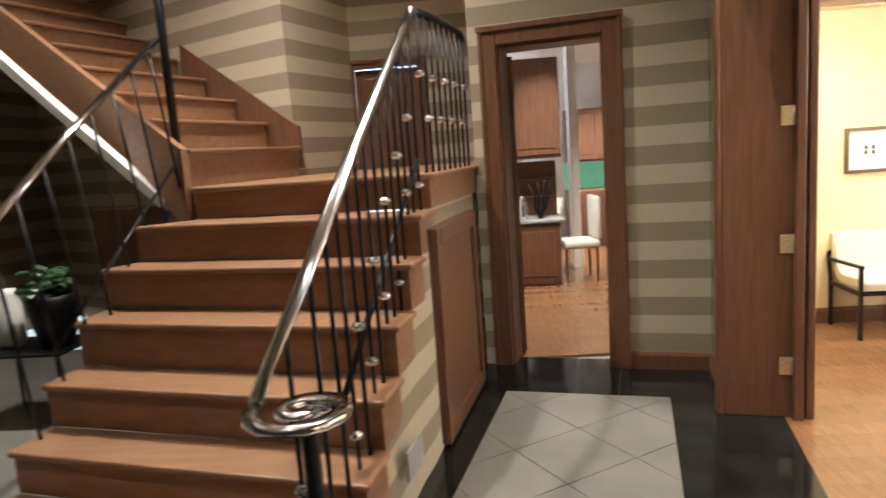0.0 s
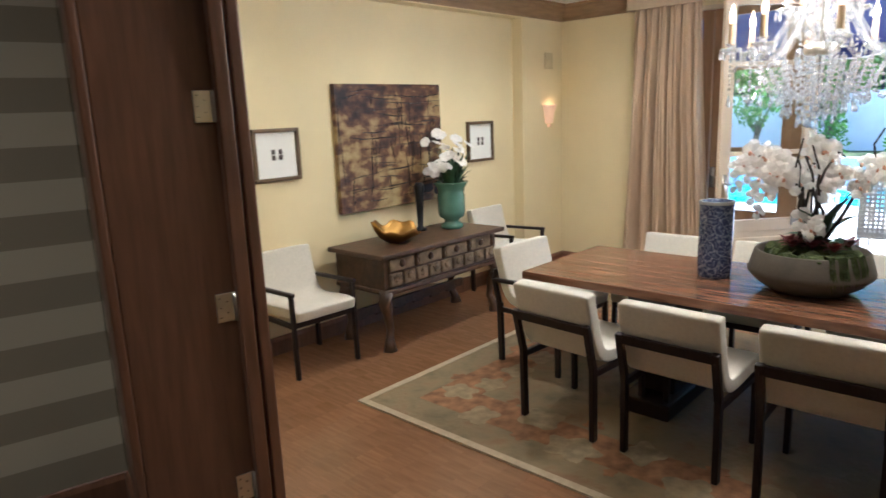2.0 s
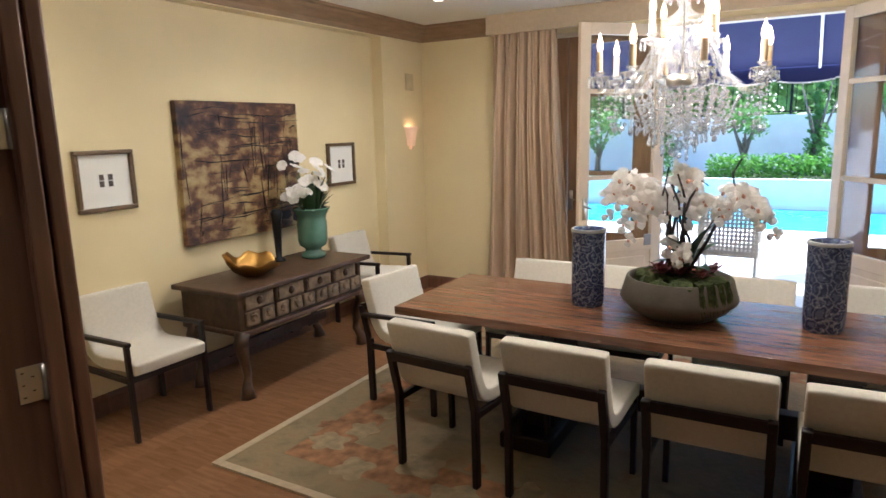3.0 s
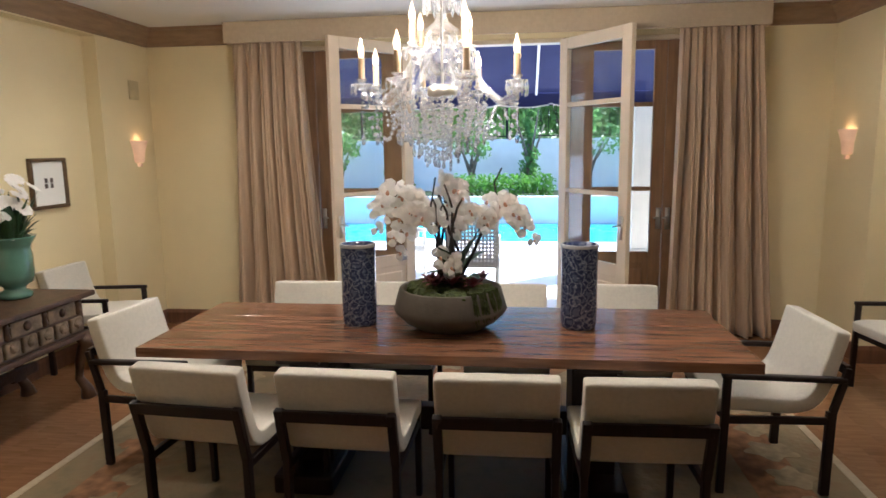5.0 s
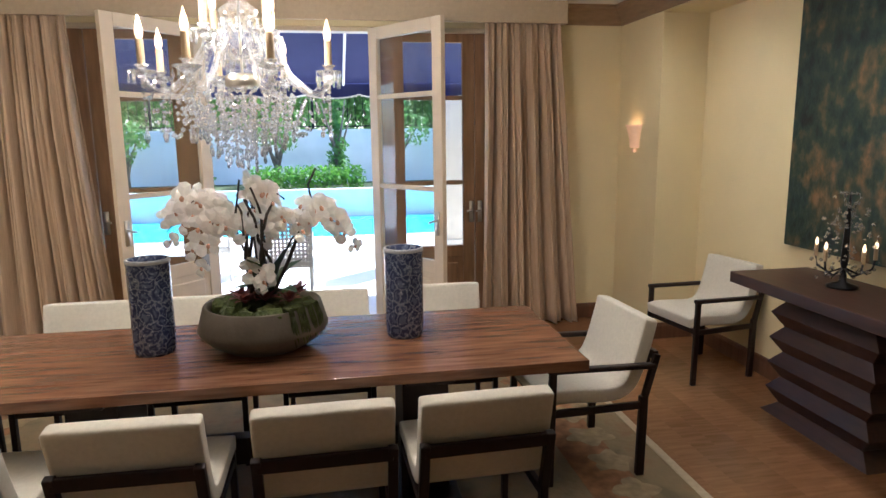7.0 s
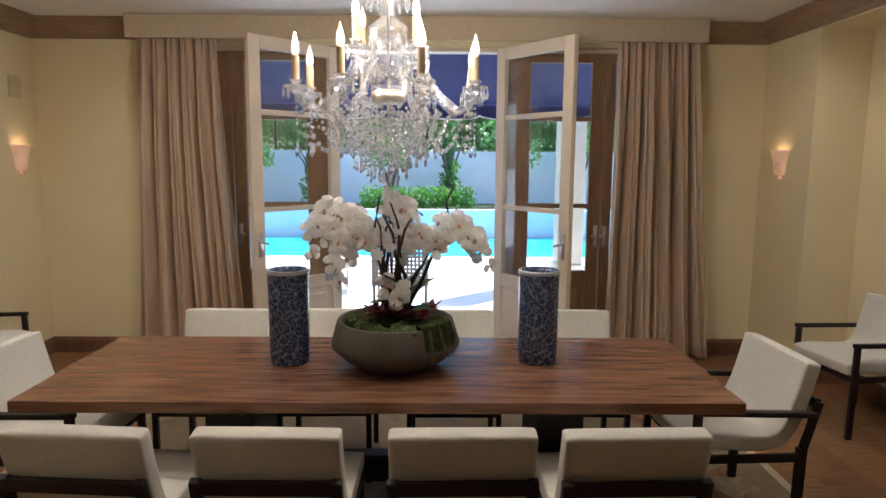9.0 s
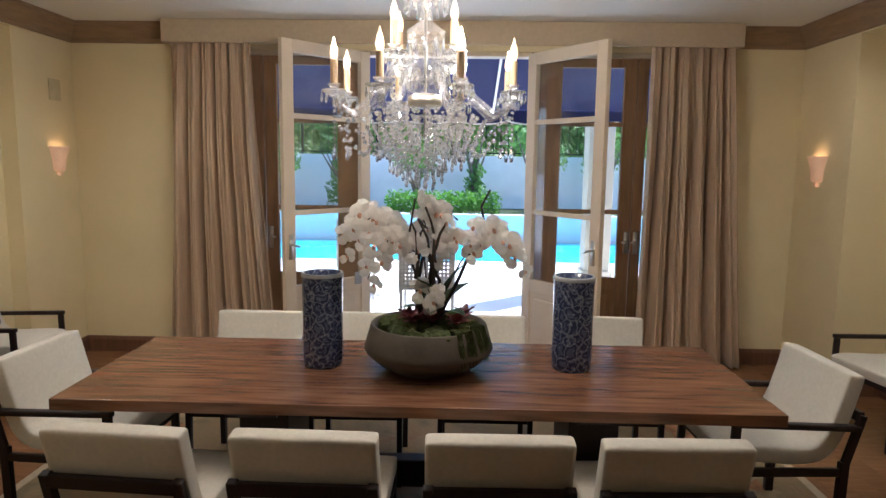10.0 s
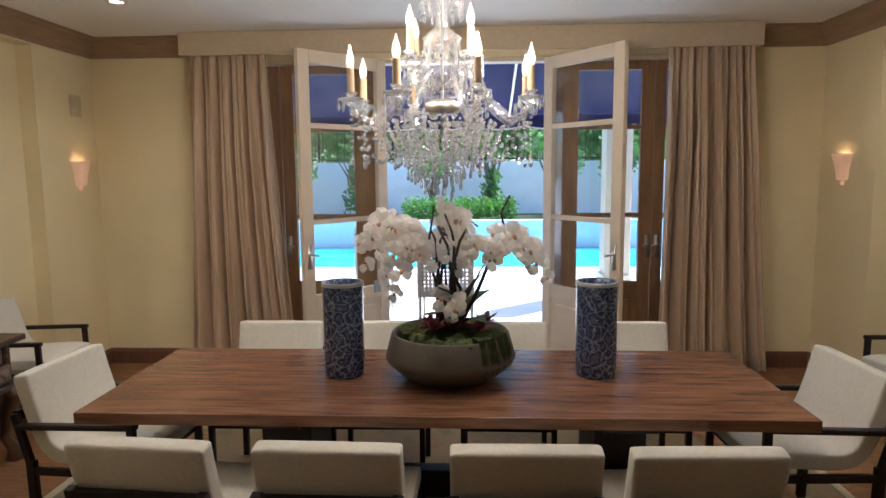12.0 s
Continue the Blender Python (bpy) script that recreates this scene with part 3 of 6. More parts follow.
part("wall_string", bm, DARKWOOD, stair, "dark skirting along the upper flight")
bm = bmesh.new()
sweep(bm, [(l[0] - 0.0, l[1] - 0.02, z - 0.5) for z, l, r in UPPER], [(-0.02, 0), (0.03, 0), (0.03, 0.50), (-0.02, 0.50)])
part("open_string", bm, STAIRWOOD, stair)
# cupboard door under the stair
A, Bq = Vector((2.27, 5.45)), Vector((2.46, 6.45))
ang = math.degrees(math.atan2(Bq.y - A.y, Bq.x - A.x))
cup = thing("understair_cupboard_door", (2.235, 5.45, 0.02), ang, "brown stained wooden panel door under the stair", "cupboard door")
W = (Bq - A).length
bm = bmesh.new()
box(bm, 0, W, -0.05, 0.0, 0, 1.21)
soft(part("door_board", bm, DARKWOOD, cup), 0.008)
bm = bmesh.new()
for b in ((0.0, 0.09), (W - 0.09, W)):
    box(bm, b[0], b[1], -0.068, -0.049, 0, 1.21)
for b in ((0.0, 0.10), (1.11, 1.21)):
    box(bm, 0.09, W - 0.09, -0.068, -0.049, b[0], b[1])
soft(part("door_frame", bm, DARKWOOD, cup), 0.008)
vent = thing("floor_vent", (2.16, 4.68, 0.22), ang - 2, "small grey vent grille in the stair side wall", "vent")
bm = bmesh.new()
box(bm, 0, 0.20, -0.012, 0.0, 0, 0.13)
part("plate", bm, PLASTIC, vent)

# balustrade
rail = thing("stair_balustrade", (0, 0, 0), 0, "iron balustrade with a polished steel handrail", "balustrade")
RAILPTS = [(1.83, 3.93, 0.89), (1.86, 4.0, 0.99), (1.95, 4.12, 1.20), (2.0, 4.27, 1.37), (2.06, 4.62, 1.635), (2.2, 5.5, 2.25), (2.235, 5.62, 2.37)]
VOL = []
for k in range(22):
    a = math.radians(165 + k * 24)
    rr = 0.172 - 0.0066 * k
    VOL.append((1.995 + rr * math.cos(a), 3.90 + rr * math.sin(a), 0.87))
bm = bmesh.new()
sweep(bm, RAILPTS, [(-0.026, 0), (0.026, 0), (0.030, 0.012), (0.022, 0.028), (-0.022, 0.028), (-0.030, 0.012)])
part("handrail", bm, CHROME, rail, "polished steel handrail", True)
bm = bmesh.new()
sweep(bm, VOL, [(-0.026, 0), (0.026, 0), (0.030, 0.012), (0.022, 0.028), (-0.022, 0.028), (-0.030, 0.012)])
part("volute", bm, CHROME, rail, "polished steel scrolled rail end", True)
bm = bmesh.new()
lathe(bm, [(0.075, 0), (0.09, 0.01), (0.07, 0.025), (0.02, 0.035)], 20, (2.0, 3.90, 0.855))
part("volute_cap", bm, CHROME, rail, "", True)
bm = bmesh.new()
lathe(bm, [(0.05, 0), (0.05, 0.03), (0.03, 0.05), (0.026, 0.82), (0.04, 0.86)], 16, (2.0, 3.90, 0.0))
part("newel", bm, IRON, rail, "black iron newel post", True)


def rail_z(y):
    for a, b in zip(RAILPTS, RAILPTS[1:]):
        if a[1] <= y <= b[1]:
            k = (y - a[1]) / (b[1] - a[1])
            return a[0] + k * (b[0] - a[0]), a[2] + k * (b[2] - a[2])
    return RAILPTS[-1][0], RAILPTS[-1][2]


def tread_z(x, y):
    z = 0.0
    for zz, l, r in STEPS:
        k = (x - l[0]) / (r[0] - l[0])
        if y >= l[1] + k * (r[1] - l[1]):
            z = zz
    return z


y = 4.06
k = 0
while y < 5.6:
    x, zt = rail_z(y)
    zb = tread_z(x, y)
    bm = bmesh.new()
    tube(bm, [(x, y, zb), (x, y, zt + 0.005)], 0.009, 8)
    bal = part("baluster", bm, IRON, rail, "", True)
    zk = zb + (0.14 if k % 2 else 0.42) * min(1.0, (zt - zb))
    bm = bmesh.new()
    lathe(bm, [(0.010, -0.022), (0.026, -0.010), (0.030, 0.0), (0.026, 0.010), (0.010, 0.022)], 12, (x, y, zk + (0.0 if k % 2 else 0.12)))
    part("knuckle", bm, CHROME, bal, "polished steel knuckle", True)
    y += 0.115
    k += 1
bm = bmesh.new()
tube(bm, [(1.98, 4.40, 0.70), (2.09, 5.0, 1.14), (2.22, 5.56, 1.60)], 0.014, 8)
part("lower_rail", bm, IRON, rail, "", True)
bm = bmesh.new()
tube(bm, [(2.235, 5.62, 2.38), (2.35, 6.05, 2.40), (2.455, 6.52, 2.40), (2.47, 6.58, 2.36)], 0.022, 8)
part("landing_rail", bm, IRON, rail, "black iron landing rail", True)
for k in range(9):
    q = k / 8
    x, y = 2.255 + 0.21 * q, 5.64 + 0.91 * q
    bm = bmesh.new()
    tube(bm, [(x, y, 1.52), (x, y, 2.39)], 0.009, 8)
    bal = part("baluster", bm, IRON, rail, "", True)
    bm = bmesh.new()
    lathe(bm, [(0.010, -0.022), (0.026, -0.010), (0.030, 0.0), (0.026, 0.010), (0.010, 0.022)], 12, (x, y, 1.82 if k % 2 else 2.05))
    part("knuckle", bm, CHROME, bal, "", True)

lrail = thing("wall_side_balustrade", (0, 0, 0), 0, "polished steel rail with a dark newel post", "balustrade")
bm = bmesh.new()
sweep(bm, [(0.33, 4.75, 1.38), (0.407, 5.265, 1.78), (0.566, 6.137, 2.43)], [(-0.022, 0), (0.022, 0), (0.026, 0.012), (0.018, 0.026), (-0.018, 0.026), (-0.026, 0.012)])
part("handrail", bm, CHROME, lrail, "polished steel handrail", True)
bm = bmesh.new()
tube(bm, [(0.60, 6.17, 1.52), (0.60, 6.17, 3.2)], 0.028, 10)
part("newel", bm, IRON, lrail, "black iron newel post", True)
for k in range(8):
    q = k / 7
    x, y = 0.335 + 0.22 * q, 4.80 + 1.25 * q
    zb = tread_z(x + 0.3, y)
    bm = bmesh.new()
    tube(bm, [(x + 0.09, y, zb), (x, y, 1.43 + 0.95 * q)], 0.008, 8)
    part("baluster", bm, IRON, lrail, "", True)
bm = bmesh.new()
tube(bm, [(0.42, 5.0, 0.80), (0.60, 6.1, 1.66)], 0.010, 8)
part("lower_rail", bm, IRON, lrail, "", True)
# white sloping cap of the return flight seen behind the rail
cap = thing("sloping_stair_cap", (0, 0, 0), 0, "white sloping cap of the stair parapet", "stair trim")
bm = bmesh.new()
sweep(bm, [(-1.4, 6.62, 3.13), (-0.35, 6.38, 2.19), (0.48, 6.19, 1.45)], [(-0.04, -0.08), (0.04, -0.08), (0.04, 0), (-0.04, 0)])
part("cap_board", bm, WHITETRIM, cap)
bm = bmesh.new()
box(bm, -0.16, 0.35, 6.36, 6.42, 0.0, 1.40)
part("parapet_wall", bm, DARKWOOD, cap)

# iron stand with a planter beside the stair foot
stand = thing("iron_plant_stand", (-0.62, 6.20, 0), 0, "black iron stand with a glass shelf", "plant stand")
for sx in (-0.3, 0.3):
    for sy in (-0.2, 0.2):
        bm = bmesh.new()
        tube(bm, [(sx, sy, 0), (sx, sy, 0.49)], 0.012, 8)
        part("leg", bm, IRON, stand)
bm = bmesh.new()
box(bm, -0.36, 0.36, -0.25, 0.25, 0.49, 0.505)
part("shelf", bm, IRON, stand, "dark glass shelf")
pl = thing("dark_planter", (-0.42, 6.18, 0.505), 0, "dark round planter with green leaves on the stand", "planter")
bm = bmesh.new()
lathe(bm, [(0.09, 0), (0.12, 0.07), (0.16, 0.26), (0.17, 0.36), (0.15, 0.36), (0.14, 0.30)], 20)
part("pot", bm, IRON, pl, "", True)
random.seed(4)
bm = bmesh.new()
for k in range(40):
    a, q = random.uniform(0, 6.28), random.uniform(0.02, 0.19)
    blob(bm, (q * math.cos(a), q * math.sin(a), 0.38 + random.uniform(0, 0.16)), 0.045, 1, (1, 1, 0.5), 0.5)
part("foliage", bm, LEAF, pl)
wv = thing("white_jar", (-0.78, 6.22, 0.505), 0, "white ceramic jar on the iron stand", "jar")
bm = bmesh.new()
lathe(bm, [(0.07, 0), (0.09, 0.05), (0.09, 0.28), (0.06, 0.36), (0.065, 0.40)], 20)
part("body", bm, WHITETRIM, wv, "", True)

# ---- the kitchen seen through the doorway ----
boxes("floor_kitchen", GROUT, (1.0, 8.0, 6.96, 14.5, -0.14, -0.02), label="kitchen sub-floor")
boxes("wall_kitchen_sides", KITCHENWHITE, (2.36, 2.46, 8.42, 14.5, 0, 2.9), (7.8, 8.0, 7.76, 14.5, 0, 2.9), (1.0, 8.0, 14.3, 14.5, 0, 2.9), (4.0, 9.6, 7.76, 7.86, 0, 2.9), (2.66, 4.0, 7.12, 7.14, 2.36, 2.9), label="pale plaster kitchen walls")
boxes("ceiling_kitchen", CEIL, (2.67, 8.0, 7.13, 14.5, 2.9, 3.0), label="white kitchen ceiling")
boxes("wall_kitchen_column", KITCHENWHITE, (3.66, 3.77, 10.55, 10.85, 0, 2.9), label="pale square column in the kitchen")
door_casing("door_3", 2.52, 2.74, 8.9, 2.02, 0.07, 0.03, "brown casing of an inner kitchen door")
bm = bmesh.new()
box(bm, 2.46, 2.74, 8.9, 8.95, 0, 2.02)
struct("door_3_leaf", bm, DARKWOOD, "closed brown inner kitchen door")


def cabinet(name, x0, x1, y0, y1, z0, z1, label, material=DARKWOOD, doors=1, toe=True):
    c = thing(name, (x0, y0, z0), 0, label, "cabinet")
    w, d, h = x1 - x0, y1 - y0, z1 - z0
    bm_ = bmesh.new()
    box(bm_, 0, w, 0.02, d, 0.0, h)
    soft(part("body", bm_, material, c), 0.004)
    for j in range(doors):
        a, b = w * j / doors + 0.01, w * (j + 1) / doors - 0.01
        bm_ = bmesh.new()
        box(bm_, a, b, 0.0, 0.019, 0.04, h - 0.03)
        dr = soft(part("door", bm_, material, c), 0.004)
        bm_ = bmesh.new()
        box(bm_, a + 0.06, b - 0.06, -0.010, 0.001, 0.11, h - 0.10)
        soft(part("raised_panel", bm_, material, dr), 0.008)
    return c


cabinet("desk_cabinet", 2.80, 3.39, 9.53, 10.3, 0, 0.745, "brown stained wooden kitchen desk cabinet")
cabinet("wall_cabinet", 2.83, 3.44, 9.60, 10.1, 1.48, 2.60, "brown stained tall wall cabinet")
bm = bmesh.new()
box(bm, 2.77, 3.43, 9.50, 10.4, 0.746, 0.775)
tagged(soft(part("desk_worktop", bm, PLASTIC), 0.005), "grey stone worktop on the desk cabinet", "worktop")
cabinet("far_wall_cabinet", 3.85, 5.2, 12.5, 12.85, 1.32, 2.15, "brown stained wall cabinets beyond the column", DARKWOOD, 3)
cabinet("far_base_cabinet", 3.85, 5.2, 12.2, 12.85, 0, 0.88, "brown stained base cabinets with worktop", DARKWOOD, 3)
bm = bmesh.new()
box(bm, 3.85, 5.2, 12.80, 12.84, 0.89, 1.31)
tagged(part("glass_backsplash", bm, GREENGLASS), "lit green glass backsplash behind the worktop", "backsplash")
boxes("wall_kitchen_far", KITCHENWHITE, (3.65, 7.8, 12.86, 13.0, 0, 2.9), label="pale far kitchen wall")
sculpt = thing("branching_sculpture", (3.18, 9.72, 0.776), 0, "dark branching candle sculpture on the desk", "sculpture")
for k in range(4):
    a = k * 0.9 - 1.2
    bm = bmesh.new()
    tube(bm, [(0.0, 0, 0), (0.06 * math.sin(a), 0, 0.12), (-0.05 + 0.05 * k, 0.03, 0.24), (-0.12 + 0.09 * k, 0, 0.40 + 0.03 * k)], [0.02, 0.016, 0.014, 0.008], 8)
    part("branch", bm, IRON, sculpt, "", True)
jar2 = thing("steel_canister", (2.98, 9.72, 0.776), 0, "shiny steel canister on the desk", "canister")
bm = bmesh.new()
lathe(bm, [(0.06, 0), (0.065, 0.02), (0.065, 0.2), (0.03, 0.24), (0.035, 0.27), (0.01, 0.28)], 18)
part("body", bm, CHROME, jar2, "", True)
bx2 = thing("desk_shelf_unit", (2.80, 10.12, 0.776), 0, "brown wooden shelf back behind the kitchen desk", "shelf unit")
bm = bmesh.new()
box(bm, 0, 0.62, 0, 0.03, 0, 0.66)
part("board", bm, DARKWOOD, bx2)
for z in (0.22, 0.44):
    bm = bmesh.new()
    box(bm, 0.02, 0.60, -0.10, 0.0, z, z + 0.02)
    soft(part("shelf", bm, DARKWOOD, bx2), 0.003)
kc = thing("white_side_chair", (3.62, 9.82, 0), 96, "white upholstered chair with dark legs at the desk", "chair")
bm = bmesh.new()
box(bm, -0.22, 0.22, -0.21, 0.21, 0.40, 0.49, None, 0.03)
part("seat", bm, UPHOLSTERY, kc, "", True)
bm = bmesh.new()
box(bm, -0.20, 0.20, -0.24, -0.17, 0.49, 1.0, None, 0.025)
part("backrest", bm, UPHOLSTERY, kc, "", True)
for sx in (-0.18, 0.18):
    for sy in (-0.18, 0.18):
        bm = bmesh.new()
        tube(bm, [(sx, sy, 0), (sx, sy, 0.41)], [0.013, 0.022], 8)
        part("leg", bm, DARKWOOD, kc)


def downlight(x, y, z, watts, spot=110):
    d = thing("recessed_downlight", (x, y, z), 0, "small round recessed downlight, its light added to brighten the room", "downlight", "recessed downlights")
    b_ = bmesh.new()
    lathe(b_, [(0.045, -0.012), (0.065, -0.010), (0.068, -0.001), (0.045, -0.001)], 20, (0, 0, 0), False)
    part("trim_ring", b_, NICKEL, d, "", True)
    b_ = bmesh.new()
    lathe(b_, [(0.044, -0.004), (0.044, -0.002)], 20)
    part("lens", b_, LAMPDISC, d)
    if watts:
        lamp("downlight_lamp", "SPOT", pose(x, y, z - 0.02), watts, WARM, 0.04, 0, spot)


downlight(3.1, 8.4, 2.9, 26)
downlight(3.3, 9.0, 2.9, 24)
downlight(4.4, 11.6, 2.9, 80)
# hall ceiling is out of view: these four are added to brighten stair and walls
downlight(2.9, 4.9, 5.0, 42, 80)
downlight(1.3, 5.9, 5.0, 72)
downlight(-0.6, 6.2, 5.0, 38)
downlight(1.2, 2.6, 5.0, 25, 80)

# ---- the dining room ----
# lit and spaced to brighten the walls, though the ceiling spot itself is dark
for x, y, w in ((4.95, 6.9, 10), (6.65, 6.55, 17), (7.9, 6.5, 13), (5.75, 2.0, 7), (6.6, 1.95, 13), (7.8, 1.9, 8)):
    downlight(x, y, CZ, w, 140)

# rug
rug = thing("rug", (0, 0, 0), 0, "faded wool rug with beige and rust motifs under the table", "rug")
bm = bmesh.new()
box(bm, 5.36, 8.30, 2.48, 6.40, 0.0, 0.008)
part("field", bm, RUG, rug)
bm = bmesh.new()
for b in ((5.34, 5.385, 2.45, 6.43), (8.28, 8.33, 2.45, 6.43), (5.385, 8.28, 2.45, 2.495), (5.385, 8.28, 6.385, 6.43)):
    box(bm, *b, 0.0, 0.011)
part("edge_band", bm, RUGBORDER, rug, "pale beige edge band")
random.seed(11)
RX0, RX1, RY0, RY1 = 5.72, 7.94, 2.84, 6.04      # middle of the rust border
bm = bmesh.new()
for b in ((RX0 - 0.13, RX0 + 0.13, RY0 - 0.13, RY1 + 0.13), (RX1 - 0.13, RX1 + 0.13, RY0 - 0.13, RY1 + 0.13), (RX0 + 0.13, RX1 - 0.13, RY0 - 0.13, RY0 + 0.13), (RX0 + 0.13, RX1 - 0.13, RY1 - 0.13, RY1 + 0.13)):
    box(bm, *b, 0.006, 0.0088)
part("border_band", bm, RUGMOTIF, rug, "faded rust border band")


def lobed(name, cx, cy, size, material, z, label):
    b_ = bmesh.new()
    lobes, turn, ecc = random.choice((4, 5, 6)), random.uniform(0, 6), random.uniform(0.75, 1.25)
    ring = []
    for i in range(30):
        a = 2 * math.pi * i / 30
        rad = size * (0.85 + 0.17 * math.cos(lobes * a + turn) + random.uniform(-0.06, 0.06))
        ring.append((cx + rad * math.cos(a), cy + ecc * rad * math.sin(a)))
    prism(b_, ring, 0.006, z)
    part(name, b_, material, rug, label)


spots = [(RX0, RY0 + (RY1 - RY0) * k / 11) for k in range(12)] + [(RX1, RY0 + (RY1 - RY0) * k / 11) for k in range(12)]
spots += [(RX0 + (RX1 - RX0) * k / 8, y) for k in range(1, 8) for y in (RY0, RY1)]
for k, (x, y) in enumerate(spots):
    inward = 0.085 if k % 2 else -0.085
    dx = inward * (1 if x == RX0 else -1 if x == RX1 else 0)
    dy = inward * (0 if x in (RX0, RX1) else 1 if y == RY0 else -1)
    lobed("medallion", x + dx, y + dy, random.uniform(0.10, 0.13), RUGPALE, 0.0096, "pale lobed medallion")
    if random.random() < 0.7:
        lobed("border_motif", x - 1.9 * dx + random.uniform(-0.04, 0.04), y - 1.9 * dy + random.uniform(-0.06, 0.06), random.uniform(0.04, 0.07), RUGMOTIF, 0.0092, "rust coloured border motif")

# dining table
TX0, TX1, TY0, TY1, TZ = 6.08, 6.95, 3.085, 5.77, 0.73
table = thing("dining_table", (0, 0, 0), 0, "long walnut plank dining table on dark pedestals", "table")
random.seed(3)
nb = 6
for k in range(nb):
    x0 = TX0 + (TX1 - TX0) * k / nb
    x1 = TX0 + (TX1 - TX0) * (k + 1) / nb
    bm = bmesh.new()
    box(bm, x0 + 0.0008, x1 - 0.0008, TY0 + random.uniform(-0.004, 0.004), TY1 + random.uniform(-0.004, 0.004), TZ - 0.045, TZ - random.uniform(0, 0.0008))
    soft(part("plank", bm, WALNUT, table), 0.003)
for yc in (3.72, 5.05):
    bm = bmesh.new()
    box(bm, 6.32, 6.68, yc - 0.10, yc + 0.10, 0.10, TZ - 0.09)
    soft(part("pedestal", bm, ESPRESSO, table), 0.006)
    bm = bmesh.new()
    box(bm, 6.16, 6.84, yc - 0.14, yc + 0.14, 0.012, 0.10)
    soft(part("foot", bm, ESPRESSO, table), 0.01)
    bm = bmesh.new()
    box(bm, 6.16, 6.84, yc - 0.10, yc + 0.10, TZ - 0.09, TZ - 0.046)
    soft(part("bearer", bm, ESPRESSO, table), 0.006)
bm = bmesh.new()
box(bm, 6.46, 6.54, 3.83, 4.94, 0.22, 0.34)
soft(part("stretcher", bm, ESPRESSO, table), 0.006)


# chairs; local +y is the way the sitter faces
def pad(bm, line, thick, w0, w1, r=0.02):
    """An upholstered shell: a side line (y, z) with thickness, made wide in x."""
    n = len(line)
    nrm = []
    for i in range(n):
        a, b = Vector(line[max(i - 1, 0)]), Vector(line[min(i + 1, n - 1)])
        d = (b - a).normalized()
        nrm.append(Vector((d.y, -d.x)))
    rows = []
    for i in range(n):
        p = Vector(line[i])
        w = w0 + (w1 - w0) * i / (n - 1)
        e = thick / 2 * (0.8 if i in (0, n - 1) else 1)
        ring = []
        for (sx, so) in ((-1, -0.7), (-1, 0.7), (-0.99, 0.92), (-0.95, 1.0), (0, 1.04), (0.95, 1.0), (0.99, 0.92), (1, 0.7), (1, -0.7), (0.99, -0.92), (0.95, -1.0), (-0.95, -1.0), (-0.99, -0.92)):
            q = p + nrm[i] * so * e
            ring.append(bm.verts.new((sx * w / 2, q.x, q.y)))
        rows.append(ring)
    for a, b in zip(rows, rows[1:]):
        for k in range(len(a)):
            bm.faces.new((a[k], a[(k + 1) % len(a)], b[(k + 1) % len(a)], b[k]))
    bm.faces.new(rows[0][::-1])
    bm.faces.new(rows[-1])


def bar(bm, a, b, w, d, up=(0, 0, 1)):
    """A straight squared bar from a to b, w wide across x, d deep."""
    a, b = Vector(a), Vector(b)
    z = (b - a).normalized()
    x = Vector((1, 0, 0)) if abs(z.x) < 0.9 else Vector((0, 1, 0))
    y = z.cross(x).normalized()
    x = y.cross(z)
    rings = []
    for p in (a, b):
        rings.append([bm.verts.new(p + x * sx * w / 2 + y * sy * d / 2) for sx, sy in ((-1, -1), (1, -1), (1, 1), (-1, 1))])
    for k in range(4):
        bm.faces.new((rings[0][k], rings[0][(k + 1) % 4], rings[1][(k + 1) % 4], rings[1][k]))
    bm.faces.new(rings[0][::-1])
    bm.faces.new(rings[1])


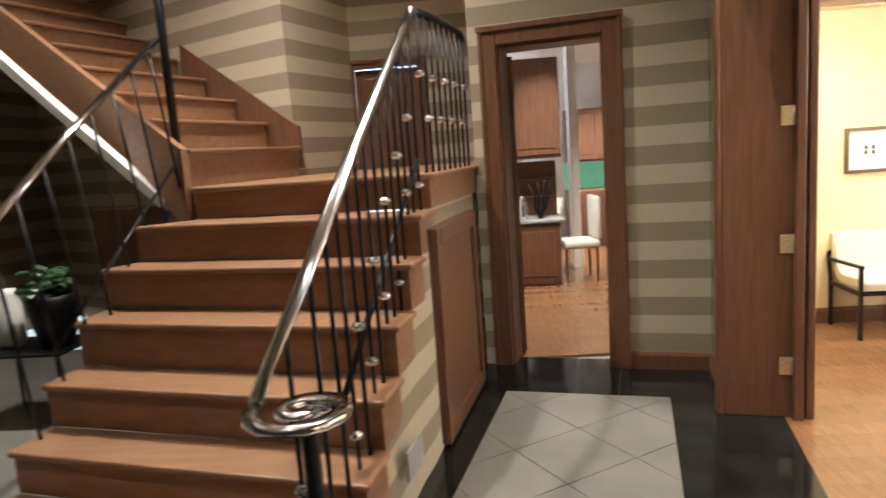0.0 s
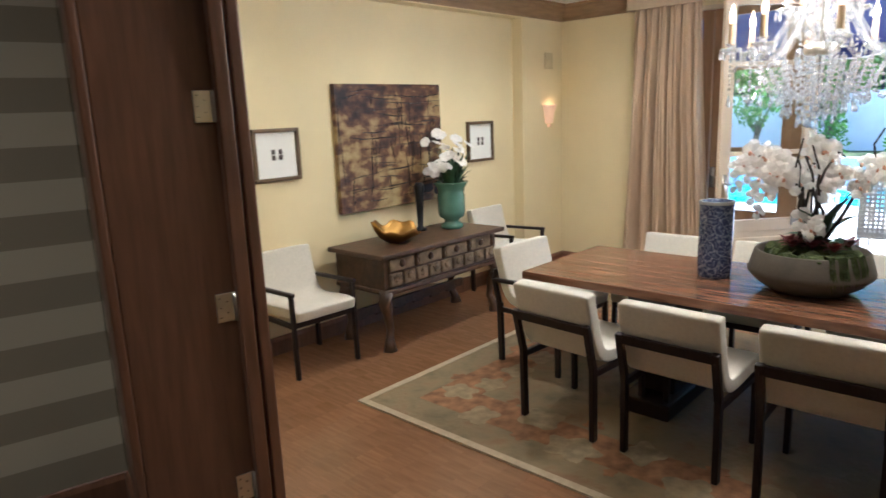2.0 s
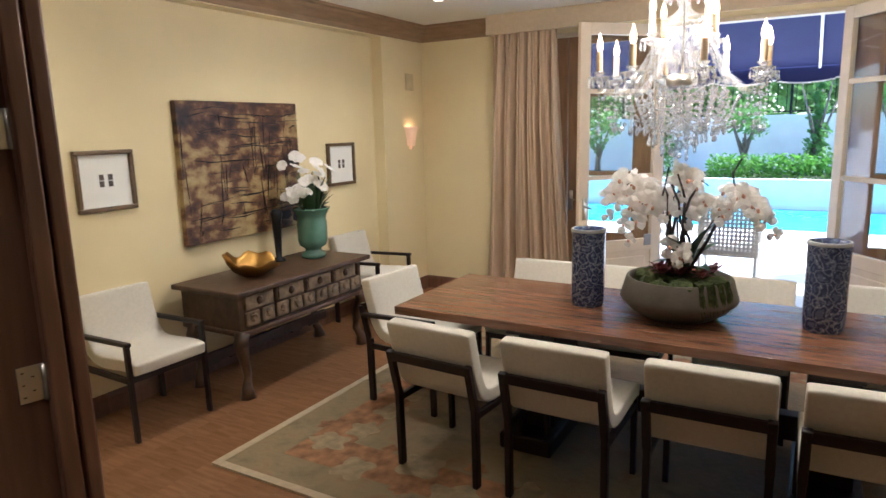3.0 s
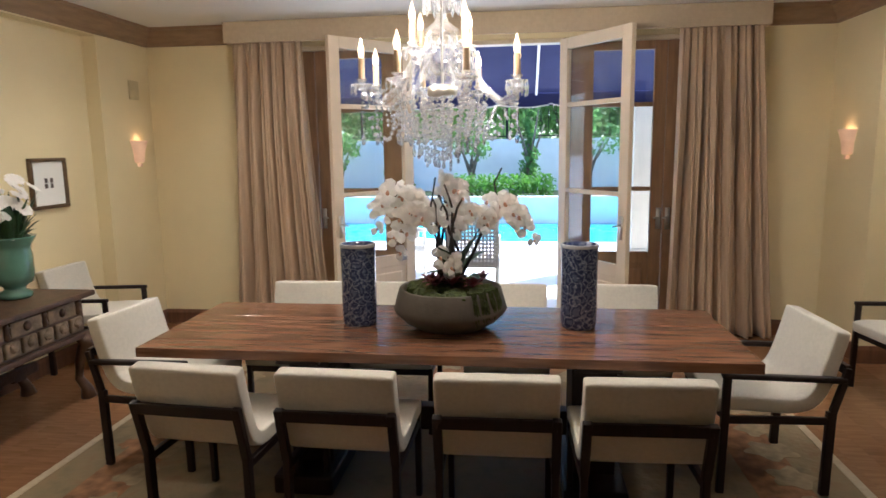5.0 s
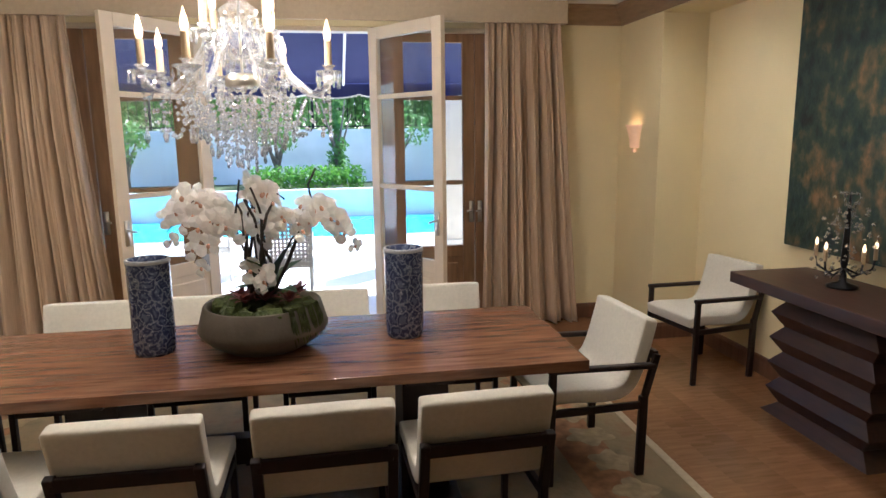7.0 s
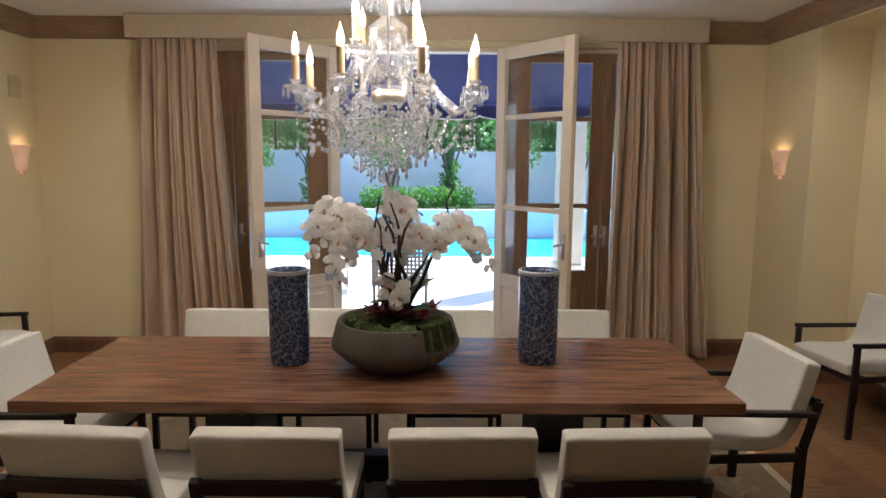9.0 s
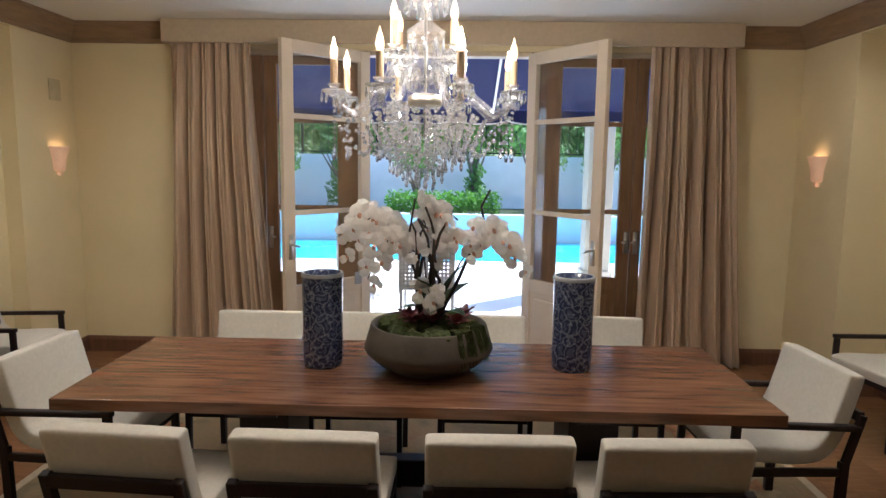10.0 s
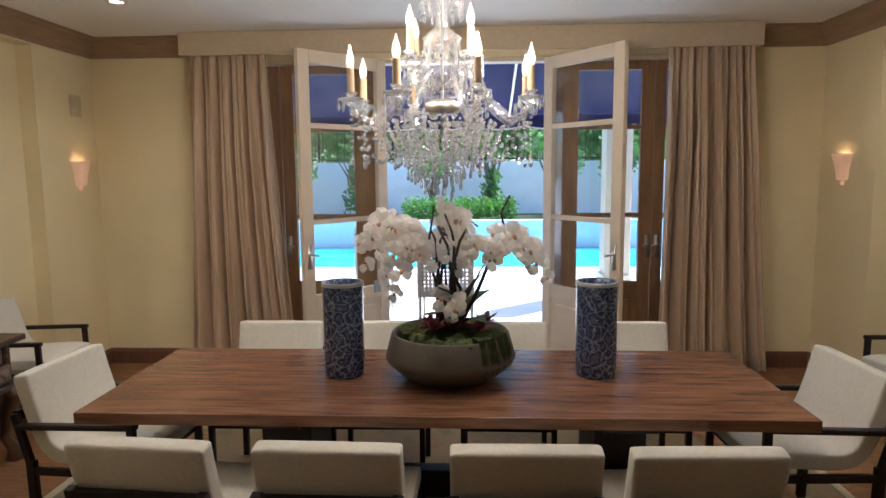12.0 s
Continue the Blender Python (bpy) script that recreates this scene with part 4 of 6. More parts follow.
def make_chair(at, rz, arms, label, group):
    """Seat 0.44 high, back to 0.79; rear feet at y = -0.27."""
    c = thing("dining_armchair" if arms else "dining_chair", at, rz, label, "armchair" if arms else "chair", group)
    w = 0.50 if arms else 0.46
    b_ = bmesh.new()
    pad(b_, [(0.27, 0.413), (0.262, 0.414), (0.24, 0.42), (0.18, 0.428), (0.05, 0.418), (-0.08, 0.408), (-0.15, 0.425), (-0.19, 0.48), (-0.222, 0.58), (-0.248, 0.68), (-0.262, 0.735), (-0.266, 0.757), (-0.267, 0.765)], 0.07, w, w)
    o = part("upholstered_shell", b_, UPHOLSTERY, c, "off-white woven upholstery", True)
    sb = o.modifiers.new("round", "SUBSURF")
    sb.levels = sb.render_levels = 1
    lx = w / 2 - 0.012 if not arms else w / 2 + 0.012
    for sx in (-1, 1):
        b_ = bmesh.new()
        bar(b_, (sx * lx, 0.235, 0), (sx * lx, 0.225, 0.40 if not arms else 0.565), 0.026, 0.034)
        soft(part("front_leg", b_, ESPRESSO, c), 0.004)
        b_ = bmesh.new()
        bar(b_, (sx * lx, -0.225, 0), (sx * lx, -0.232, 0.40), 0.028, 0.040)
        bar(b_, (sx * lx, -0.235, 0.385), (sx * lx, -0.292, 0.615 if not arms else 0.60), 0.034 if not arms else 0.026, 0.030)
        soft(part("rear_leg", b_, ESPRESSO, c), 0.004)
        b_ = bmesh.new()
        bar(b_, (sx * lx, 0.225, 0.355), (sx * lx, -0.235, 0.355), 0.024, 0.034)
        soft(part("side_rail", b_, ESPRESSO, c), 0.004)
        if arms:
            b_ = bmesh.new()
            bar(b_, (sx * lx, 0.25, 0.562), (sx * lx, -0.285, 0.545), 0.038, 0.026)
            soft(part("armrest", b_, ESPRESSO, c), 0.008)
    b_ = bmesh.new()
    bar(b_, (-lx, -0.289, 0.590), (lx, -0.289, 0.590), 0.024, 0.045)
    soft(part("back_rail", b_, ESPRESSO, c), 0.004)
    for yy in (0.22,):
        b_ = bmesh.new()
        bar(b_, (-lx, yy, 0.355), (lx, yy, 0.355), 0.022, 0.034)
        soft(part("cross_rail", b_, ESPRESSO, c), 0.004)
    return c


side = make_chair((6.00, 5.32, 0.012), -94, False, "off-white upholstered dining chair with dark wooden frame", "dining chairs along the table")
for x, y, rz in ((5.99, 4.735, -91), (5.99, 4.14, -89), (5.99, 3.605, -88), (7.08, 5.37, 90), (7.09, 4.77, 91), (7.08, 4.13, 90), (7.09, 3.49, 89)):
    copy_thing(side, pose(x, y, 0.012, 0, 0, rz))
arm = make_chair((6.65, 2.92, 0.012), 3, True, "off-white upholstered armchair at the table end", "armchairs of the dining room")
copy_thing(arm, pose(6.60, 5.90, 0.012, 0, 0, 176))
for x, y, rz in ((5.56, 7.21, 178), (7.83, 7.20, 180), (7.66, 1.62, 9), (5.50, 1.58, -3)):
    c = copy_thing(arm, pose(x, y, 0.0, 0, 0, rz) @ Matrix.Diagonal((0.91, 1, 1, 1)))
    c["label"] = "off-white upholstered armchair standing against the wall"


# sideboard
sbd = thing("carved_sideboard", (0, 0, 0), 0, "antique carved oak sideboard with drawers", "sideboard")
SX0, SX1, SY0, SY1, SZ = 5.98, 7.28, 6.86, 7.44, 0.71
bm = bmesh.new()
box(bm, SX0 - 0.03, SX1 + 0.03, SY0 - 0.03, SY1, SZ - 0.035, SZ)
soft(part("top", bm, SIDEBOARD, sbd), 0.01, 3)
bm = bmesh.new()
box(bm, SX0 + 0.03, SX1 - 0.03, SY0 + 0.03, SY1 - 0.02, SZ - 0.27, SZ - 0.036)
soft(part("carcass", bm, SIDEBOARD, sbd), 0.004)
for k in range(4):
    x0 = SX0 + 0.07 + k * (SX1 - SX0 - 0.14) / 4
    x1 = x0 + (SX1 - SX0 - 0.14) / 4 - 0.05
    bm = bmesh.new()
    box(bm, x0, x1, SY0 + 0.008, SY0 + 0.031, SZ - 0.135, SZ - 0.045)
    dr = soft(part("drawer", bm, SIDELIGHTER, sbd), 0.006)
    bm = bmesh.new()
    made = bmesh.ops.create_cone(bm, cap_ends=True, segments=16, radius1=0.030, radius2=0.018, depth=0.014, matrix=Matrix.Translation(((x0 + x1) / 2, SY0 + 0.002, SZ - 0.09)) @ Matrix.Rotation(radians(90), 4, "X"))
    kn = part("rosette", bm, SIDEBOARD, dr, "carved rosette", True)
    bm = bmesh.new()
    lathe(bm, [(0.012, -0.05), (0.02, -0.03), (0.012, 0.0), (0.02, 0.02), (0.012, 0.045)], 10, (x1 + 0.025, SY0 + 0.015, SZ - 0.09))
    part("carved_stud", bm, SIDEBOARD, sbd, "", True)
for k in range(9):
    x0 = SX0 + 0.06 + k * (SX1 - SX0 - 0.12) / 9
    bm = bmesh.new()
    box(bm, x0 + 0.012, x0 + 0.125, SY0 + 0.005, SY0 + 0.031, SZ - 0.245, SZ - 0.15, None, 0.012)
    blob(bm, (x0 + 0.068, SY0 + 0.004, SZ - 0.19), 0.03, 2, (1, 0.5, 1.1), 0.4)
    part("carved_block", bm, SIDELIGHTER, sbd)
bm = bmesh.new()
box(bm, SX0 + 0.02, SX1 - 0.02, SY0 + 0.0, SY1 - 0.01, SZ - 0.30, SZ - 0.262)
soft(part("lower_moulding", bm, SIDEBOARD, sbd), 0.012, 3)
for x in (SX0 + 0.07, SX1 - 0.07):
    for y in (SY0 + 0.06, SY1 - 0.08):
        s = -1 if x < 6.7 else 1
        bm = bmesh.new()
        pts = [(x + s * 0.02, y - 0.02, 0.43), (x + s * 0.045, y - 0.03, 0.36), (x, y, 0.24), (x - s * 0.015, y, 0.14), (x + s * 0.015, y - 0.02, 0.07), (x + s * 0.02, y - 0.03, 0.0)]
        tube(bm, pts, [0.055, 0.05, 0.033, 0.028, 0.034, 0.05], 10)
        part("leg", bm, SIDEBOARD, sbd, "carved scrolled leg", True)
for k in range(12):
    bm = bmesh.new()
    x = SX0 + 0.1 + k * (SX1 - SX0 - 0.2) / 11
    box(bm, x - 0.055, x + 0.055, SY1 - 0.20, SY1 - 0.16, 0.15 + 0.015 * (k % 2), 0.235)
    soft(part("stretcher_scallop", bm, SIDEBOARD, sbd), 0.008)

# gold bowl
gb = thing("gold_bowl", (6.38, 7.13, SZ), 0, "hammered gold bowl with a ragged rim", "bowl")
bm = bmesh.new()
seg = 36
rings = []
for (r, z) in ((0.03, 0.004), (0.06, 0.0), (0.10, 0.02), (0.14, 0.045), (0.175, 0.08), (0.195, 0.115), (0.185, 0.115), (0.165, 0.085), (0.13, 0.055), (0.08, 0.032), (0.03, 0.018)):
    row = []
    for k in range(seg):
        a = 2 * math.pi * k / seg
        wob = 1 + 0.06 * math.sin(3 * a) + 0.04 * math.sin(7 * a + 1)
        lift = (0.04 * math.cos(a - 2.2) + 0.022 * math.sin(3 * a) + 0.016 * math.sin(7 * a)) * max(0, (z - 0.04) / 0.075)
        row.append(bm.verts.new((r * wob * math.cos(a), 0.85 * r * wob * math.sin(a), z + lift)))
    rings.append(row)
for a, b in zip(rings, rings[1:]):
    for k in range(seg):
        bm.faces.new((a[k], a[(k + 1) % seg], b[(k + 1) % seg], b[k]))
bm.faces.new(rings[0][::-1])
bm.faces.new(rings[-1])
part("bowl", bm, GOLD, gb, "", True)
cs = thing("dark_candlestick", (6.83, 7.33, SZ), 0, "dark bronze pillar candlestick on the sideboard", "candlestick")
bm = bmesh.new()
lathe(bm, [(0.05, 0), (0.05, 0.015), (0.022, 0.03), (0.028, 0.15), (0.036, 0.30), (0.045, 0.36), (0.03, 0.39)], 16)
part("stem", bm, IRON, cs, "", True)


def petal_flower(bm_, c, r, nrm, n=5, tilt=0.25, start=0.0):
    """A small flower of n rounded petals that faces nrm."""
    nrm = Vector(nrm).normalized()
    u = nrm.orthogonal().normalized()
    w = nrm.cross(u)
    c = Vector(c)
    for k in range(n):
        a = start + 2 * math.pi * k / n
        d = math.cos(a) * u + math.sin(a) * w
        s = -math.sin(a) * u + math.cos(a) * w
        o = [bm_.verts.new(c), bm_.verts.new(c + r * (0.45 * d + 0.42 * s) + nrm * r * 0.10), bm_.verts.new(c + r * (0.85 * d + 0.38 * s) + nrm * r * tilt * 0.6), bm_.verts.new(c + r * d + nrm * r * tilt * 0.3),
             bm_.verts.new(c + r * (0.85 * d - 0.38 * s) + nrm * r * tilt * 0.6), bm_.verts.new(c + r * (0.45 * d - 0.42 * s) + nrm * r * 0.10), bm_.verts.new(c + r * 0.6 * d + nrm * r * 0.22)]
        for i in range(1, 6):
            bm_.faces.new((o[i], o[i + 1] if i < 5 else o[0], o[6])) if i < 5 else None
        bm_.faces.new((o[0], o[1], o[6]))
        bm_.faces.new((o[5], o[0], o[6]))


def leaf_blade(bm_, a, b, width, bow=0.02):
    a, b = Vector(a), Vector(b)
    d = b - a
    s = d.cross(Vector((0, 0, 1)))
    s = s.normalized() if s.length > 1e-4 else Vector((1, 0, 0))
    up = s.cross(d).normalized()
    rows = []
    for q, k in ((0, 0.15), (0.25, 0.75), (0.55, 1.0), (0.8, 0.7), (1, 0.05)):
        p = a + d * q + up * bow * math.sin(q * 3.14)
        rows.append((bm_.verts.new(p - s * width * k / 2 + up * width * 0.1 * k), bm_.verts.new(p), bm_.verts.new(p + s * width * k / 2 + up * width * 0.1 * k)))
    for r0, r1 in zip(rows, rows[1:]):
        bm_.faces.new((r0[0], r0[1], r1[1], r1[0]))
        bm_.faces.new((r0[1], r0[2], r1[2], r1[1]))


gv = thing("celadon_vase", (7.05, 7.18, SZ), 0, "celadon green urn holding white lilies", "vase")
bm = bmesh.new()
lathe(bm, [(0.085, 0), (0.095, 0.01), (0.095, 0.035), (0.06, 0.055), (0.065, 0.075), (0.105, 0.10), (0.115, 0.14), (0.115, 0.27), (0.108, 0.30), (0.115, 0.33), (0.14, 0.375), (0.145, 0.385), (0.125, 0.38), (0.10, 0.33)], 32)
part("urn", bm, CELADON, gv, "glossy celadon urn", True)
random.seed(21)
fl = thing("lily_bouquet", (7.05, 7.18, SZ + 0.33), 0, "bouquet of white lilies in the urn", "flowers")
bm = bmesh.new()
for k in range(30):
    a, q = random.uniform(0, 6.28), random.uniform(0.05, 0.19)
    z = random.uniform(0.14, 0.44) - q * 0.5
    p = Vector((q * math.cos(a) * 1.1, q * math.sin(a), z + 0.06))
    petal_flower(bm, p, random.uniform(0.042, 0.058), p * 0.9 + Vector((random.uniform(-0.3, 0.2), -0.25, random.uniform(-0.15, 0.2))), 6, 0.5, random.random())
part("blossoms", bm, PETAL, fl, "white lily blossoms")
bm = bmesh.new()
for k in range(56):
    a, q = random.uniform(0, 6.28), random.uniform(0.08, 0.19)
    leaf_blade(bm, (0.06 * math.cos(a), 0.06 * math.sin(a), 0.0), (q * math.cos(a), q * math.sin(a), random.uniform(0.02, 0.34)), 0.04)
part("leaves", bm, LEAF, fl)


def picture(name, x0, x1, z0, z1, y, label, sgn=-1):
    p = thing(name, ((x0 + x1) / 2, y, (z0 + z1) / 2), 0, label, "picture")
    w, h, fw = (x1 - x0) / 2, (z1 - z0) / 2, 0.026
    b_ = bmesh.new()
    for b in ((-w, w, -h, -h + fw), (-w, w, h - fw, h), (-w, -w + fw, -h + fw, h - fw), (w - fw, w, -h + fw, h - fw)):
        box(b_, b[0], b[1], -0.032, 0.0, b[2], b[3])
    soft(part("frame", b_, PICFRAME, p), 0.006)
    b_ = bmesh.new()
    box(b_, -w + fw, w - fw, -0.012, -0.004, -h + fw, h - fw)
    part("mat_board", b_, PAPER, p, "white mat board")
    for ox in (-0.038, 0.018):
        for oz in (-0.035, 0.004):
            b_ = bmesh.new()
            box(b_, ox, ox + 0.028, -0.0145, -0.0118, oz, oz + 0.034)
            part("print", b_, INK, p, "small dark print")
    return p


picture("framed_print", 5.44, 5.81, 1.228, 1.587, LR, "framed white print with small dark images")
picture("framed_print", 7.635, 8.005, 1.195, 1.562, LR, "framed white print with small dark images")
art = thing("abstract_canvas", (6.692, LR, 1.405), 0, "large brown and gold abstract canvas", "painting")
bm = bmesh.new()
box(bm, -0.562, 0.562, -0.045, 0.0, -0.48, 0.48)
soft(part("canvas", bm, ART, art), 0.004)
random.seed(8)
bm = bmesh.new()
for k in range(95):
    x, z = random.uniform(-0.54, 0.5), random.uniform(-0.42, 0.42)
    if random.random() < 0.6:
        x2, z2 = min(0.57, x + random.uniform(0.08, 0.5)), z + random.uniform(-0.03, 0.04)
    else:
        x2, z2 = x + random.uniform(-0.04, 0.04), max(-0.43, z - random.uniform(0.08, 0.4))
    tube(bm, [(x, -0.046, z), ((x + x2) / 2, -0.046, (z + z2) / 2 + random.uniform(-0.015, 0.015)), (x2, -0.046, z2)], [0.0015, random.uniform(0.002, 0.006), 0.001], 6)
part("stroke_work", bm, IRON, art, "dark scratched paint strokes")["kind"] = "stuff"
bm = bmesh.new()
blob(bm, (0.33, -0.044, -0.37), 0.05, 2, (2.2, 0.05, 0.8), 0.6)
blob(bm, (0.50, -0.044, -0.40), 0.05, 2, (1.2, 0.05, 0.9), 0.6)
part("paint_patch", bm, IRON, art, "dark paint patch")
art2 = thing("abstract_canvas_green", (6.50, RR, 1.67), 0, "large dark green and ochre abstract canvas", "painting")
bm = bmesh.new()
box(bm, -0.81, 0.81, 0.0, 0.045, -0.74, 0.74)
soft(part("canvas", bm, ART2, art2), 0.004)

# pleated console
con = thing("pleated_console", (0, 0, 0), 0, "dark mahogany console on a pleated base", "console table")
bm = bmesh.new()
box(bm, 5.80, 7.115, RR + 0.02, 1.785, 0.755, 0.82)
soft(part("top", bm, CONSOLE, con), 0.006)
bm = bmesh.new()
lv = [0.0, 0.07, 0.15, 0.225, 0.30, 0.375, 0.45, 0.525, 0.60, 0.675, 0.755]
rings = []
for i, z in enumerate(lv):
    o = 0.0 if i % 2 == 0 else -0.07
    if i == 0:
        o = 0.02
    rings.append([bm.verts.new(p) for p in ((6.22 - o, RR + 0.03, z), (6.98 + o, RR + 0.03, z), (6.98 + o, 1.60 + o * 0.6, z), (6.22 - o, 1.60 + o * 0.6, z))])
for a, b in zip(rings, rings[1:]):
    for k in range(4):
        bm.faces.new((a[k], a[(k + 1) % 4], b[(k + 1) % 4], b[k]))
bm.faces.new(rings[0][::-1])
bm.faces.new(rings[-1])
soft(part("pleated_base", bm, CONSOLE, con), 0.003)
cand = thing("crystal_candelabra", (6.62, 1.47, 0.82), 0, "small iron candelabra with crystal drops", "candelabra")
bm = bmesh.new()
lathe(bm, [(0.075, 0), (0.075, 0.012), (0.02, 0.03), (0.012, 0.10), (0.02, 0.14), (0.010, 0.42), (0.004, 0.5)], 14)
part("stem", bm, IRON, cand, "", True)
random.seed(5)
for k in range(5):
    a = k * 2 * math.pi / 5 + 0.5
    d = Vector((math.cos(a), math.sin(a), 0))
    bm = bmesh.new()
    tube(bm, [Vector((0, 0, 0.10)) + d * 0.01, d * 0.07 + Vector((0, 0, 0.07)), d * 0.13 + Vector((0, 0, 0.10)), d * 0.14 + Vector((0, 0, 0.15))], 0.006, 6)
    ar = part("arm", bm, IRON, cand, "", True)
    bm = bmesh.new()
    lathe(bm, [(0.010, 0), (0.010, 0.06)], 8, d * 0.14 + Vector((0, 0, 0.15)))
    part("candle_sleeve", bm, WAX, ar)
    bm = bmesh.new()
    lathe(bm, [(0.004, 0), (0.009, 0.012), (0.006, 0.028), (0.001, 0.042)], 8, d * 0.14 + Vector((0, 0, 0.21)))
    part("bulb", bm, FLAME, ar, "lit candle bulb", True)
bm = bmesh.new()
for k in range(130):
    a, q, z = random.uniform(0, 6.28), random.uniform(0.03, 0.16), random.uniform(0.06, 0.50)
    q *= 1 - max(0, z - 0.28) * 2.6
    blob(bm, (q * math.cos(a), q * math.sin(a), z), random.uniform(0.006, 0.013), 1)
part("crystal_drops", bm, CRYSTAL, cand, "small crystal drops")["kind"] = "stuff"


# sconces and vent
def sconce(x, y, s):
    e = thing("wall_sconce", (x, y, 1.60), 0, "lit tapered alabaster wall sconce", "wall lamp", "wall sconces")
    b_ = bmesh.new()
    seg_ = 14
    rows = []
    for (r, z) in ((0.036, -0.095), (0.046, -0.088), (0.056, 0.0), (0.076, 0.075), (0.084, 0.092), (0.074, 0.092), (0.042, -0.075)):
        rows.append([b_.verts.new((r * 1.25 * math.cos(math.pi * k / seg_), -s * r * math.sin(math.pi * k / seg_), z)) for k in range(seg_ + 1)])
    for a, b in zip(rows, rows[1:]):
        for k in range(seg_):
            b_.faces.new((a[k], a[k + 1], b[k + 1], b[k]))
    part("shade", b_, SHADEMAT, e, "", True)
    b_ = bmesh.new()
    box(b_, -0.016, 0.016, min(0, -s * 0.026), max(0, -s * 0.026), -0.13, -0.1)
    part("finial", b_, SHADEMAT, e)
    lamp("sconce_lamp", "POINT", pose(x, y - s * 0.055, 1.66), 0.13, (1.0, 0.62, 0.30), 0.02)


sconce(8.79, LY, 1)
sconce(8.72, RY, -1)
vt = thing("speaker_vent", (8.80, LY, 2.12), 0, "small painted speaker grille high on the wall", "vent")
bm = bmesh.new()
box(bm, -0.07, 0.07, -0.008, 0, -0.08, 0.08)
soft(part("frame", bm, VENTMAT, vt), 0.003)
for k in range(7):
    bm = bmesh.new()
    box(bm, -0.058, 0.058, -0.013, -0.007, -0.064 + k * 0.019, -0.055 + k * 0.019)
    part("slat", bm, VENTMAT, vt)

# valance and curtains
val = thing("curtain_valance", (0, 0, 0), 0, "flat beige fabric pelmet over the french doors", "pelmet")
bm = bmesh.new()
box(bm, 8.82, 8.85, 2.185, 6.55, 2.485, CZ - 0.002)
soft(part("front_board", bm, VALANCE, val), 0.006)
for y in (2.185, 6.52):
    bm = bmesh.new()
    box(bm, 8.85, WX, y, y + 0.03, 2.485, CZ - 0.002)
    soft(part("end_board", bm, VALANCE, val), 0.006)


def curtain(y0, y1, y0b, y1b, label, seed):
    e = thing("curtain", (0, 0, 0), 0, label, "curtain", "curtains")
    rnd = random.Random(seed)
    b_ = bmesh.new()
    nx, nz = 150, 24
    folds = [(rnd.uniform(5, 6), rnd.uniform(0, 6), 0.85), (rnd.uniform(11, 13), rnd.uniform(0, 6), 0.55), (rnd.uniform(22, 27), rnd.uniform(0, 6), 0.22)]
    rows = []
    for j in range(nz + 1):
        q = j / nz
        z = 2.56 - q * 2.545
        row = []
        spread = q ** 1.3
        for i in range(nx + 1):
            u = i / nx
            a, b = y0 + (y0b - y0) * spread, y1 + (y1b - y1) * spread
            d = sum(k * (abs(math.sin(math.pi * f * u + p + 0.3 * math.sin(3 * q + f))) * 2 - 1.2) for f, p, k in folds)
            amp = 0.020 + 0.058 * min(1, q * 3)
            row.append(b_.verts.new((8.94 - amp * d, a + (b - a) * (u + 0.006 * math.sin(2 * math.pi * folds[0][0] * u + folds[0][1] + 1.3)), z)))
        rows.append(row)
    for r0, r1 in zip(rows, rows[1:]):
        for i in range(nx):
            b_.faces.new((r0[i], r0[i + 1], r1[i + 1], r1[i]))
    o = part("drape", b_, FABRIC, e, "", True)
    so = o.modifiers.new("thickness", "SOLIDIFY")
    so.thickness = 0.004


curtain(6.53, 5.91, 6.63, 5.73, "long pleated beige silk curtain, drawn back", 2)
curtain(2.83, 2.21, 2.87, 2.02, "long pleated beige silk curtain, drawn back", 7)
for y0, y1 in ((2.24, 2.82), (5.92, 6.5)):
    rd = thing("curtain_rod", (0, 0, 0), 0, "dark curtain rod behind the pelmet", "curtain rod")
    bm = bmesh.new()
    tube(bm, [(8.94, y0, 2.575), (8.94, y1, 2.575)], 0.012, 8)
    part("rod", bm, FRAMEWOOD, rd)

# french doors
fr = thing("window_1", (0, 0, 0), 0, "honey brown wooden frame of the french doors", "door frame")
fr["kind"] = "structure"
FX0, FX1 = 9.07, 9.19
for y0, y1 in ((OP0, OP0 + 0.06), (3.665, 3.73), (5.015, 5.08), (OP1 - 0.06, OP1)):
    bm = bmesh.new()
    box(bm, FX0, FX1, y0, y1, 0, OPT)
    soft(part("window_frame", bm, FRAMEWOOD, fr), 0.005)
bm = bmesh.new()
box(bm, FX0, FX1, OP0 + 0.06, OP1 - 0.06, OPT - 0.035, OPT)
soft(part("frame_head", bm, LEAFPAINT, fr), 0.005)
bm = bmesh.new()
box(bm, 9.03, 9.35, OP0, OP1, 0.0, 0.025)
soft(part("threshold", bm, FRAMEWOOD, fr), 0.004)


